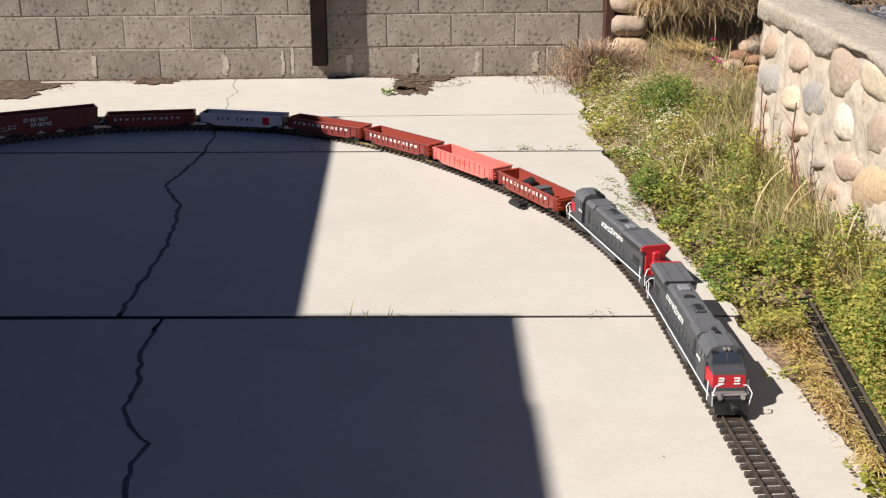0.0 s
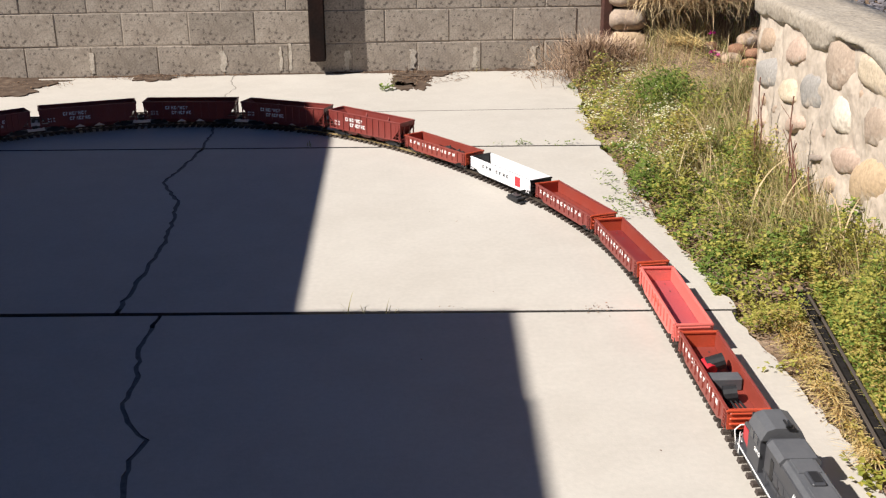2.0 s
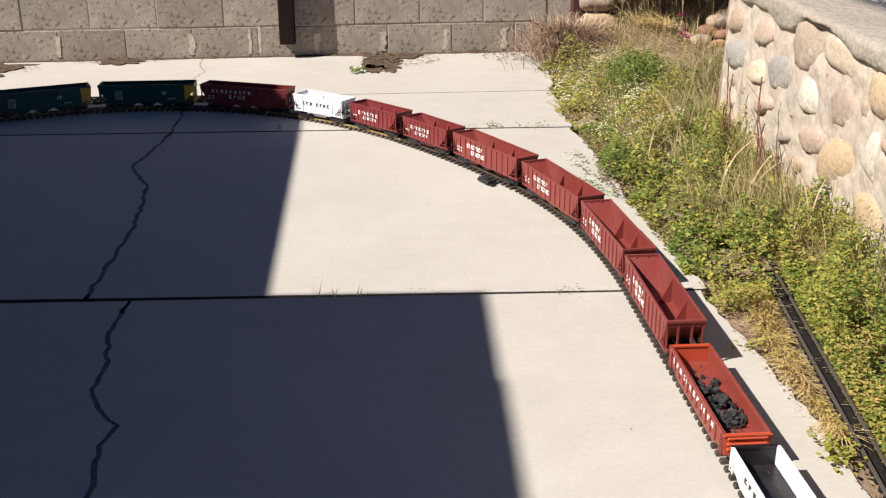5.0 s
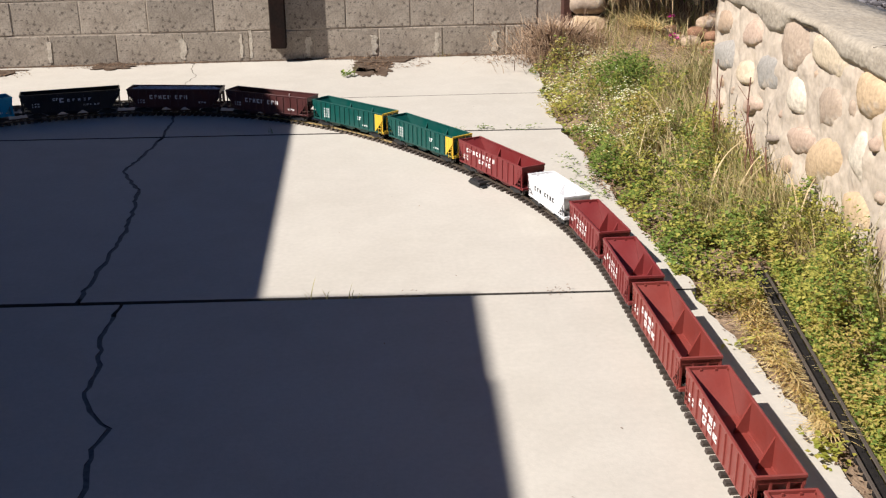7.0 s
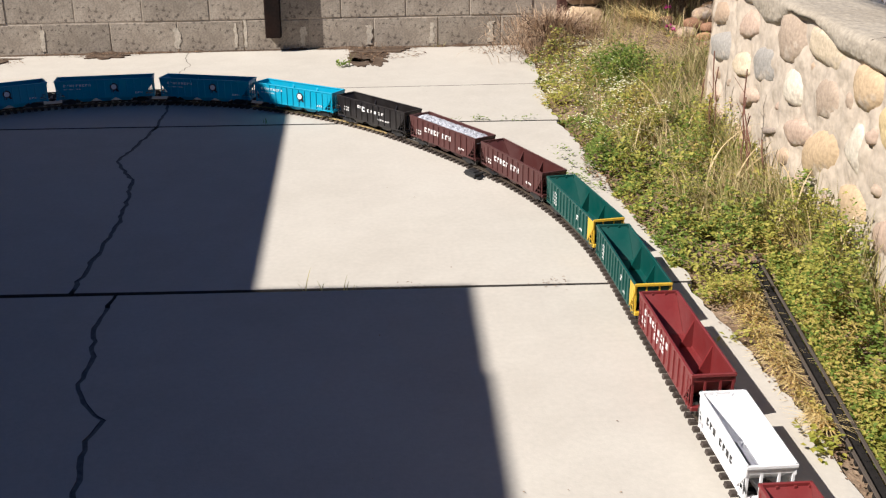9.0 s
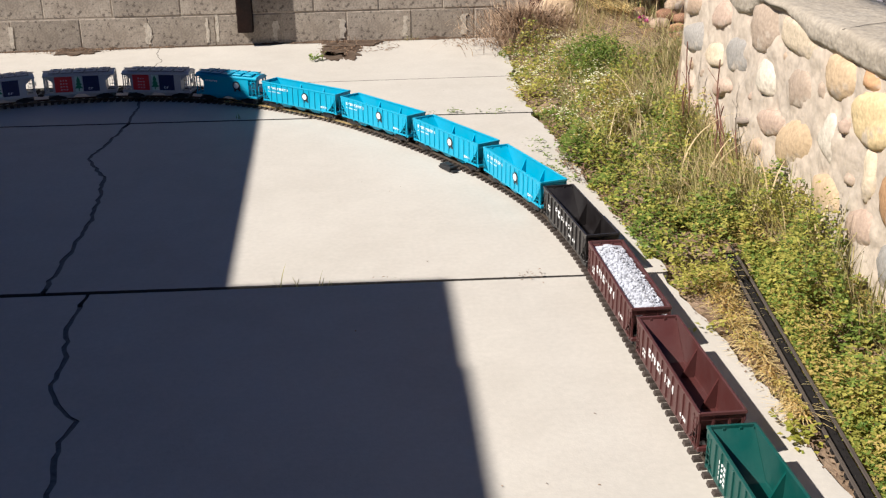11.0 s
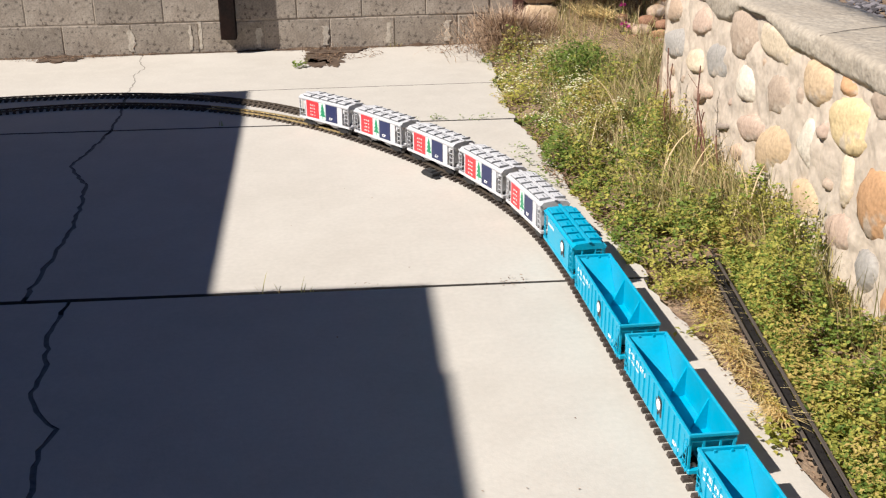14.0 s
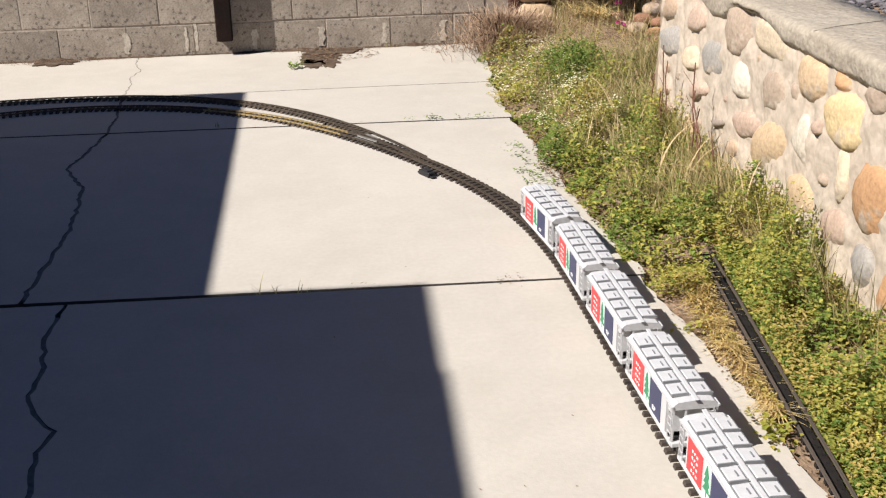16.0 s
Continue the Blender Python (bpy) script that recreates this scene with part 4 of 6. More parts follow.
    for x in (-L * 0.36, L * 0.36):
        b = Shape().add([(x + a * w, c * d, z) for z, w, d in ((zb, 0.062, hw - 0.004), (0.014, 0.02, hw - 0.02)) for a, c in ((-1, -1), (1, -1), (1, 1), (-1, 1))],
                        [(0, 3, 2, 1), (4, 5, 6, 7), (0, 1, 5, 4), (1, 2, 6, 5), (2, 3, 7, 6), (3, 0, 4, 7)])
        part("hopper_bay", b, mat, car)
    part("center_sill", Shape().box(0, 0, 0.032, 2 * L - 0.02, 0.016, 0.012), mat, car)
    part("brake_wheel", Shape().rod((L + 0.002, -0.02, 0.09), (L + 0.005, -0.02, 0.09), 0.011, 14), mat, car)
    for at in (-L + 0.06, L - 0.06):
        truck(car, at)
    couplers(car, L)
    blocks(car, hw, ze, zb, bl)
    return car


def tricolour(car, hw, ze, zb, bl):
    """Red block, pale panel with a green tree, navy block, with small marks."""
    for sd in (-1, 1):
        y = sd * (hw + 0.0008)
        k = -sd                                        # red towards the rear on the side to the yard
        def panel(name, x0, x1, mat, lb):
            part(name, Shape().box(k * (x0 + x1) / 2 * bl, y, (ze + zb) / 2, abs(x1 - x0) * bl, 0.0016, ze - zb - 0.008), mat, car, lb)
        panel("red_panel", -0.92, -0.26, BRIGHT_RED, "bright red painted panel")
        panel("mint_panel", -0.16, 0.10, MINT, "pale mint painted panel")
        panel("navy_panel", 0.14, 0.74, NAVY, "navy painted panel")
        tr = Shape()
        xc = k * -0.03 * bl
        for i in range(3):
            z = zb + 0.020 + i * 0.017
            w = 0.020 - i * 0.0045
            tr.plate([(xc - w, z), (xc + w, z), (xc, z + 0.026)], 1, y * 1.012 + sd * 0.0008 * i, 0.0012)
        tr.box(xc, y * 1.012, zb + 0.014, 0.005, 0.0012, 0.012)
        part("tree_emblem", tr, TREE_GREEN, car, "plain green tree shape")
        lettering(car, [(-k * 0.68 * bl * 1 if k > 0 else 0.44 * bl, zb + 0.016 + 0.015 * i, 0.005, 3, 0.007, 0.006) for i in range(4)], y + sd * 0.0012)
        lettering(car, [((0.36 if k > 0 else -0.52) * bl, zb + 0.018, 0.01, 2, 0.009, 0.004)], y + sd * 0.0012)


def round_mark(car, sd, x, z, r, y):
    """A white disc with a black stroke, in place of an emblem."""
    part("emblem_stroke", Shape().box(x - 0.008, y, z - r * 0.7, 0.012, 0.0012, r * 2.8).plate(
        [(x + 0.004, z - r * 0.6), (x + 0.014, z - r * 0.6), (x + 0.024, z - r * 1.9), (x + 0.012, z - r * 1.9)], 1, y, 0.0012), INK_BLACK, car, "black emblem stroke")
    ring = [(x + r * 1.5 * math.cos(a), z + r * 1.5 * math.sin(a)) for a in np.linspace(0, 2 * math.pi, 18)[:-1]]
    part("emblem_ring", Shape().plate(ring, 1, y + sd * 0.0006, 0.0012), INK_BLACK, car, "black emblem ring")
    disc = [(x + r * math.cos(a), z + r * math.sin(a)) for a in np.linspace(0, 2 * math.pi, 18)[:-1]]
    part("emblem_disc", Shape().plate(disc, 1, y + sd * 0.0014, 0.0012), INK_WHITE, car, "white emblem disc")


def blue_marks(car, hw, ze, zb, bl):
    for sd in (-1, 1):
        y = sd * (hw + 0.0012)
        round_mark(car, sd, -sd * 0.06, (ze + zb) / 2 + 0.006, 0.014, y)
        lettering(car, [(0.04 if sd > 0 else -0.11, ze - 0.022, 0.008, 7, 0.007, 0.003)], y)


def locomotive(label):
    """A six-axle diesel with a wide cab; its cab end looks along +x."""
    car = thing("locomotive", label, "locomotive")
    L, hw = 0.365, 0.0525
    part("frame", Shape().soft_box(0, 0, 0.038, 2 * L - 0.03, 0.104, 0.012, 0.002), LOCO_GREY, car)
    for sd in (-1, 1):
        part("sill_stripe", Shape().box(0, sd * 0.0527, 0.0405, 2 * L - 0.05, 0.0012, 0.004), INK_WHITE, car, "white stripe along the sill")
    hood = [(-0.041, 0.044), (-0.041, 0.130), (-0.033, 0.141), (0.033, 0.141), (0.041, 0.130), (0.041, 0.044)]
    part("long_hood", Shape().plate(hood, 0, -0.060, 0.52), LOCO_GREY, car)
    roofp = [(-0.039, 0.134), (-0.031, 0.1445), (0.031, 0.1445), (0.039, 0.134)]
    part("hood_roof", Shape().plate(roofp, 0, -0.02, 0.42), LOCO_ROOF, car, "dusty grey roof")
    wing_ = [(-0.037, 0.104), (-0.052, 0.124), (-0.052, 0.142), (-0.044, 0.150), (0.044, 0.150), (0.052, 0.142), (0.052, 0.124), (0.037, 0.104)]
    part("radiator", Shape().plate(wing_, 0, -0.245, 0.155), LOCO_ROOF, car, "flared radiator housing")
    for sd in (-1, 1):
        part("radiator_grille", Shape().box(-0.245, sd * 0.0528, 0.133, 0.14, 0.0015, 0.014), BLACK_PLASTIC, car)
    part("rear_end", Shape().plate([(-0.034, 0.044), (-0.034, 0.126), (-0.052, 0.132), (-0.052, 0.142), (-0.043, 0.1505), (0.043, 0.1505), (0.052, 0.142), (0.052, 0.132), (0.034, 0.126), (0.034, 0.044)], 0, -0.3275, 0.008), SCARLET, car, "scarlet painted rear end")
    part("rear_box", Shape().soft_box(-0.336, 0, 0.088, 0.014, 0.026, 0.084, 0.003), SCARLET, car, "scarlet sand box at the rear")
    part("exhaust", Shape().soft_box(0.03, 0, 0.149, 0.05, 0.03, 0.010, 0.003), LOCO_GREY, car)
    part("exhaust_mouth", Shape().box(0.03, 0, 0.1545, 0.036, 0.018, 0.002), BLACK_PLASTIC, car)
    part("blower_box", Shape().soft_box(-0.125, 0.0, 0.147, 0.034, 0.036, 0.010, 0.003), SHADE_GREY, car, "pale grey box on the hood roof")
    for sd in (-1, 1):
        part("radiator_seam", Shape().box(-0.245, sd * 0.022, 0.1503, 0.15, 0.0014, 0.0016), LOCO_GREY, car)
    part("radiator_lip", Shape().soft_box(-0.1665, 0, 0.147, 0.004, 0.094, 0.008, 0.001), BLACK_PLASTIC, car, "dark front edge of the radiator roof")
    part("fan_grille", Shape().rod((-0.06, 0, 0.1445), (-0.06, 0, 0.1462), 0.017, 16), BLACK_PLASTIC, car, "small dark roof grille")
    for x in (-0.02, 0.085):
        part("roof_hatch", Shape().soft_box(x, 0, 0.1455, 0.055, 0.05, 0.004, 0.001), LOCO_ROOF, car)
    part("dynamic_brake", Shape().plate([(-0.043, 0.128), (-0.047, 0.136), (-0.036, 0.149), (0.036, 0.149), (0.047, 0.136), (0.043, 0.128)], 0, 0.145, 0.075), LOCO_ROOF, car, "raised roof housing behind the cab")
    part("horn", Shape().rod((0.2, -0.012, 0.171), (0.222, -0.012, 0.171), 0.003, 8).rod((0.2, -0.004, 0.171), (0.226, -0.004, 0.171), 0.003, 8).box(0.204, -0.008, 0.1675, 0.004, 0.014, 0.006), BLACK_PLASTIC, car)
    for sd in (-1, 1):
        for x in np.linspace(-0.15, 0.13, 9):
            part("hood_door", Shape().soft_box(x, sd * 0.0412, 0.073, 0.03, 0.002, 0.044, 0.0008), LOCO_GREY, car)
            part("door_latch", Shape().box(x + 0.011, sd * 0.0425, 0.073, 0.002, 0.0014, 0.008), BLACK_PLASTIC, car)
    cabp = [(-0.05, 0.044), (-0.05, 0.132), (-0.038, 0.156), (-0.02, 0.163), (0.02, 0.163), (0.038, 0.156), (0.05, 0.132), (0.05, 0.044)]
    part("cab", Shape().plate(cabp, 0, 0.235, 0.075), LOCO_GREY, car)
    part("cab_roof", Shape().plate([(-0.051, 0.1335), (-0.0385, 0.158), (-0.02, 0.1652), (0.02, 0.1652), (0.0385, 0.158), (0.051, 0.1335), (0.045, 0.1335), (-0.045, 0.1335)], 0, 0.236, 0.084), LOCO_ROOF, car)
    # sloped windscreen band
    ws = Shape()
    ws.add([(0.272, -0.05, 0.118), (0.272, 0.05, 0.118), (0.272, 0.040, 0.156), (0.272, -0.040, 0.156), (0.296, -0.044, 0.118), (0.296, 0.044, 0.118), (0.280, 0.036, 0.154), (0.280, -0.036, 0.154)],
           [(0, 1, 2, 3), (4, 7, 6, 5), (0, 4, 5, 1), (3, 2, 6, 7), (0, 3, 7, 4), (1, 5, 6, 2)])
    part("cab_front", ws, LOCO_GREY, car)
    for yc in (-0.0195, 0.0195):
        w = Shape().add([(0.2962 - 0.0162 * (z - 0.118) / 0.036 + 0.0012, yc + a * (0.0185 - 0.1 * (z - 0.122)), z) for a, z in ((-1, 0.122), (1, 0.122), (1, 0.149), (-1, 0.149))], [(0, 1, 2, 3)])
        w.add([(0.294, yc, 0.135)], [])
        part("windscreen", Shape().add(w.v[:4] + [(x - 0.002, y, z) for x, y, z in w.v[:4]], [(0, 1, 2, 3), (7, 6, 5, 4), (0, 4, 5, 1), (1, 5, 6, 2), (2, 6, 7, 3), (3, 7, 4, 0)]), GLASS, car, "dark windscreen pane")
    for sd in (-1, 1):
        for x in (0.222, 0.25):
            part("side_window", Shape().box(x, sd * 0.0505, 0.122, 0.02, 0.002, 0.022), GLASS, car, "dark side window")
        part("number_board", Shape().box(0.283, sd * 0.034, 0.150, 0.006, 0.014, 0.008), INK_BLACK, car)
    part("nose", Shape().plate([(0.272, 0.060), (0.272, 0.0985), (0.3352, 0.0965), (0.3365, 0.060)], 1, 0, 0.086), SCARLET, car, "scarlet painted nose")
    part("nose_base", Shape().plate([(0.272, 0.044), (0.272, 0.060), (0.3365, 0.060), (0.337, 0.044)], 1, 0, 0.086), LOCO_GREY, car, "dark grey foot of the nose")
    part("bumper_beam", Shape().soft_box(0.345, 0, 0.046, 0.02, 0.09, 0.006, 0.002), NICKEL, car, "bright worn front beam")
    part("nose_top", Shape().plate([(0.272, 0.0985), (0.272, 0.119), (0.318, 0.112), (0.330, 0.106), (0.3352, 0.0965)], 1, 0, 0.086), LOCO_GREY, car, "dark grey sloped nose top")
    for sd in (-1, 1):
        part("nose_cheek", Shape().add([(0.272, sd * 0.043, 0.060), (0.272, sd * 0.05, 0.060), (0.33, sd * 0.043, 0.060), (0.272, sd * 0.043, 0.098), (0.272, sd * 0.05, 0.098), (0.325, sd * 0.043, 0.097)],
                                       [(0, 1, 2), (3, 5, 4), (1, 4, 5, 2), (0, 3, 4, 1), (0, 2, 5, 3)]), SCARLET, car)
    s = Shape()
    for yc in (-0.021, 0.021):
        s.box(0.3368, yc, 0.087, 0.0020, 0.015, 0.004).box(0.3368, yc, 0.079, 0.0020, 0.013, 0.0035).box(0.3368, yc, 0.071, 0.0020, 0.015, 0.004)
        s.box(0.3368, yc + 0.0055, 0.083, 0.0020, 0.004, 0.008)
    tagged(part("lettering", s, INK_WHITE, car, "plain bars of lettering"), kind="stuff")
    part("headlight", Shape().rod((0.278, -0.006, 0.157), (0.285, -0.006, 0.157), 0.004, 10), NICKEL, car, "round headlight")
    part("headlight", Shape().rod((0.278, 0.006, 0.157), (0.285, 0.006, 0.157), 0.004, 10), NICKEL, car, "round headlight")
    part("pilot", Shape().soft_box(L - 0.006, 0, 0.030, 0.012, 0.10, 0.026, 0.003), BLACK_PLASTIC, car)
    part("pilot", Shape().soft_box(-L + 0.006, 0, 0.030, 0.012, 0.10, 0.026, 0.003), BLACK_PLASTIC, car)
    part("plow", Shape().plate([(L, 0.006), (L + 0.016, 0.004), (L + 0.006, 0.024), (L, 0.026)], 1, 0, 0.092), BLACK, car, "sloped snow plow")
    for sd in (-1, 1):
        part("ditch_light", Shape().rod((L - 0.002, sd * 0.03, 0.046), (L + 0.004, sd * 0.03, 0.046), 0.006, 10), NICKEL, car)
        part("fuel_tank", Shape().soft_box(0, sd * 0.026, 0.020, 0.22, 0.046, 0.026, 0.005), LOCO_GREY, car)
        h = Shape().path([(-L + 0.02, sd * 0.051, 0.046), (-L + 0.02, sd * 0.051, 0.075), (0.18, sd * 0.051, 0.075)], 0.0012)
        for x in np.linspace(-L + 0.06, 0.16, 8):
            h.rod((x, sd * 0.051, 0.046), (x, sd * 0.051, 0.075), 0.001, 4)
        part("handrail", h, LOCO_GREY, car)
        for e in (-1, 1):
            part("step_well", Shape().soft_box(e * (L - 0.022), sd * 0.044, 0.026, 0.03, 0.014, 0.026, 0.002), LOCO_GREY, car)
            g_ = Shape().path([(e * (L - 0.002), sd * 0.048, 0.02), (e * (L + 0.004), sd * 0.052, 0.06), (e * (L - 0.004), sd * 0.042, 0.078), (e * (L - 0.006), sd * 0.03, 0.08)], 0.0016)
            g2_ = Shape().path([(e * (L - 0.035), sd * 0.053, 0.02), (e * (L - 0.035), sd * 0.053, 0.078)], 0.0016)
            part("grab_iron", g_, INK_WHITE, car, "white grab iron")
            part("grab_iron", g2_, INK_WHITE, car, "white grab iron")
        lettering(car, [(-0.15, 0.107, 0.016, 7, 0.0095, 0.0035), (-0.055, 0.107, 0.023, 1, 0.015, 0.003), (-0.038, 0.105, 0.018, 6, 0.0095, 0.0035)], sd * 0.0418, slant=0.45)
        lettering(car, [(0.21, 0.092, 0.009, 4, 0.006, 0.003)], sd * 0.0508)
        part("door", Shape().box(0.155, sd * 0.0415, 0.088, 0.018, 0.0012, 0.05), BLACK_PLASTIC, car, "dark door opening")
        part("louvre", Shape().box(-0.27, sd * 0.0415, 0.075, 0.05, 0.0012, 0.03), BLACK_PLASTIC, car, "dark louvred panel")
    for o in car.children:
        cab_piece = o.name.split('.')[0] in ('cab', 'cab_roof', 'cab_front', 'windscreen', 'side_window', 'number_board', 'headlight')
        for v in o.data.vertices:
            if cab_piece:
                v.co.x += 0.013
                v.co.z -= 0.004 if v.co.z > 0.1 else 0.0
            v.co.y *= 0.95
            v.co.z = v.co.z * 0.925
    for at in (-L + 0.125, L - 0.125):
        truck(car, at, 3, BLACK_PLASTIC, 0.0165, 0.062)
    couplers(car, L)
    return car


# the train, from its head: (thing, slot length, distance of the bogies from the middle)
TRAIN = []


def couple(car, slot, bogie, turned=False):
    TRAIN.append((car, slot, bogie, turned))
    return car


SIDE_MARKS = lambda x, z: [(x, z, 0.007, 3, 0.008, 0.005), (x, z - 0.012, 0.007, 3, 0.008, 0.005)]
couple(locomotive("dark grey diesel locomotive with scarlet nose leading the train"), 0.802, 0.24)
couple(locomotive("dark grey diesel locomotive coupled backwards behind the first"), 0.802, 0.24, True)
G_W = [(-0.17, 0.064, 0.013, 12, 0.014, 0.014)]
g3 = couple(gondola("red brown gondola carrying small black parts", 0.434, GON_RED, BRICK, ORANGE, GON_RED, writing=G_W), 0.4830, 0.155)
couple(gondola("empty faded salmon red gondola", 0.434, SALMON, SALMON, SALMON, SALMON_DARK, writing=[(-0.05, 0.062, 0.010, 6, 0.010, 0.01)], ink=ORANGE), 0.4830, 0.155)
couple(gondola("empty red brown gondola with orange inside", 0.434, GON_BROWN, BRICK, ORANGE, MAROON, writing=G_W), 0.4830, 0.155)
couple(gondola("empty red brown gondola with white lettering bars", 0.434, GON_BROWN, BRICK, ORANGE, GON_RED, writing=G_W), 0.4830, 0.155)
g7 = couple(gondola("white gondola with a red square and black inside", 0.434, WHITE, WHITE, BLACK, BLACK, writing=[(-0.12, 0.062, 0.013, 3, 0.012, 0.014), (-0.02, 0.062, 0.013, 4, 0.012, 0.014)], ink=INK_BLACK, ribs=2), 0.4830, 0.155)
for sd in (-1, 1):
    part("red_square", Shape().box(-0.13 * sd, sd * 0.0520, 0.049, 0.035, 0.0014, 0.038), BRIGHT_RED, g7, "bright red painted square")
g8 = couple(gondola("red brown gondola with a scrap iron load", 0.434, GON_RED, GON_RED, ORANGE, writing=G_W), 0.4830, 0.155)
H_W = [(-0.115, 0.095, 0.017, 8, 0.011, 0.0035), (-0.085, 0.070, 0.017, 7, 0.011, 0.0035), (-0.19, 0.075, 0.007, 3, 0.008, 0.005), (-0.19, 0.062, 0.007, 3, 0.008, 0.005)]
sp = open_hopper("empty oxide red ribbed hopper car with white lettering bars", 0.464, OXIDE, writing=H_W)
for i in range(4):
    couple(sp if i == 0 else copy_thing(sp, Matrix.Identity(4)), 0.5144, 0.168)
N_W = [(-0.09, 0.088, 0.015, 7, 0.012, 0.008), (-0.06, 0.066, 0.013, 6, 0.010, 0.006), (-0.13, 0.07, 0.006, 3, 0.006, 0.004)]
sh = open_hopper("short empty red brown two-bay hopper car", 0.317, RED_BROWN, ribs=8, height=0.116, writing=N_W, bays=2)
for i in range(2):
    couple(sh if i == 0 else copy_thing(sh, Matrix.Identity(4)), 0.3751, 0.10)
wh = couple(open_hopper("short empty white two-bay hopper car with black lettering bars", 0.300, WHITE, ribs=2, height=0.112, writing=[(-0.085, 0.081, 0.016, 3, 0.012, 0.010), (0.0, 0.081, 0.016, 4, 0.012, 0.010)], ink=INK_BLACK, bays=2), 0.3751, 0.10)
for sd in (-1, 1):
    for x in (-0.145, 0.145):
        part("corner_mark", Shape().plate([(x - 0.012, 0.062), (x + 0.012, 0.055), (x - 0.008, 0.08)], 1, sd * 0.051, 0.0012), INK_BLACK, wh, "black corner mark")
couple(open_hopper("empty maroon hopper car with white lettering bars", 0.471, MAROON, height=0.121,
                   writing=[(-0.165, 0.099, 0.016, 9, 0.013, 0.012), (-0.07, 0.074, 0.016, 4, 0.013, 0.012)] + SIDE_MARKS(-0.19, 0.074)), 0.5231, 0.172)
gr_ = open_hopper("empty deep green hopper car with yellow ends", 0.471, GREEN, ends=YELLOW, height=0.121, ribs=12, writing=SIDE_MARKS(-0.15, 0.095) + SIDE_MARKS(-0.15, 0.07) + [(0.08, 0.085, 0.016, 2, 0.010, 0.002), (0.11, 0.056, 0.007, 3, 0.009, 0.003)])
for i in range(2):
    couple(gr_ if i == 0 else copy_thing(gr_, Matrix.Identity(4)), 0.5231, 0.172)
SF_W = [(-0.115, 0.088, 0.020, 5, 0.015, 0.008), (0.015, 0.088, 0.020, 3, 0.015, 0.008)] + SIDE_MARKS(-0.18, 0.072) + [(0.13, 0.062, 0.008, 3, 0.010, 0.003)]
couple(open_hopper("empty dark brown hopper car with white lettering bars", 0.471, DARK_BROWN, height=0.121, writing=SF_W), 0.5231, 0.172)
g20 = couple(open_hopper("dark brown hopper car heaped with grey stone", 0.471, DARK_BROWN, height=0.121, writing=SF_W), 0.5231, 0.172)
couple(open_hopper("empty glossy black hopper car with white lettering bars", 0.471, BLACK, height=0.122,
                   writing=[(-0.08, 0.1, 0.012, 2, 0.012, 0.004), (-0.045, 0.094, 0.022, 1, 0.02, 0.0), (-0.012, 0.092, 0.013, 5, 0.012, 0.013)] + SIDE_MARKS(-0.18, 0.082) + [(0.06, 0.064, 0.007, 5, 0.011, 0.006)]), 0.5231, 0.172)
bl_ = open_hopper("empty sky blue hopper car with a round emblem", 0.471, BLUE, height=0.122, ribs=11, writing=[(-0.19, 0.104, 0.011, 9, 0.010, 0.005), (-0.19, 0.086, 0.004, 7, 0.008, 0.004), (0.15, 0.058, 0.008, 3, 0.010, 0.003)])
for sd in (-1, 1):
    round_mark(bl_, sd, 0.045, 0.087, 0.013, sd * 0.0535)
for i in range(4):
    couple(bl_ if i == 0 else copy_thing(bl_, Matrix.Identity(4)), 0.5231, 0.172)
couple(covered_hopper("sky blue covered hopper car with roof hatches", 0.343, BLUE, blue_marks), 0.3890, 0.115)
gy = covered_hopper("silver grey covered hopper car with red, green and navy panels", 0.343, SILVER, tricolour)
for i in range(5):
    couple(gy if i == 0 else copy_thing(gy, Matrix.Identity(4)), 0.3890, 0.115)

# loads
rng = random.Random(51)
lump = [pebble(rng, 1, 0.25) for _ in range(6)]
heap = Shape()
heap.add([(x, y, z) for x, y, z in ((-0.228, -0.045, 0.108), (0.228, -0.045, 0.108), (0.228, 0.045, 0.108), (-0.228, 0.045, 0.108), (-0.2, 0, 0.123), (0.2, 0, 0.123))],
         [(0, 1, 5, 4), (1, 2, 5), (2, 3, 4, 5), (3, 0, 4), (0, 3, 2, 1)])
for _ in range(1500):
    x, y = rng.uniform(-0.23, 0.23), rng.uniform(-0.045, 0.045)
    z = 0.1235 - 0.016 * abs(y) / 0.046 - 0.012 * max(0, abs(x) - 0.19) / 0.035 + rng.uniform(-0.001, 0.002)
    vs, fs = rng.choice(lump)
    k = rng.uniform(0.0025, 0.0055)
    heap.add([(p.x * k + x, p.y * k + y, p.z * k + z) for p in vs], fs)
tagged(part("stone_load", heap, LOAD_STONE, g20, "heap of grey crushed stone"), kind="stuff")
junk = Shape()
for _ in range(110):
    x, y = rng.gauss(0.02, 0.07), rng.gauss(0, 0.016)
    x, y = max(-0.17, min(0.19, x)), max(-0.038, min(0.038, y))
    junk.box(x, y, 0.033 + rng.uniform(0, 0.022) * math.exp(-(x / 0.1) ** 2), rng.uniform(0.006, 0.035), rng.uniform(0.003, 0.012), rng.uniform(0.003, 0.01),
             Euler((rng.uniform(0, 3), rng.uniform(-0.6, 0.6), rng.uniform(0, 3))).to_matrix())
tagged(part("scrap_load", junk, SCRAP, g8, "dark pile of scrap iron"), kind="stuff")
a = Shape().rod((-0.07, -0.018, 0.046), (-0.07, 0.026, 0.060), 0.021, 12).rod((-0.072, -0.02, 0.048), (-0.1, 0.0, 0.04), 0.007, 8)
part("fan_casing", a, BLACK_PLASTIC, g3, "small black round casing")
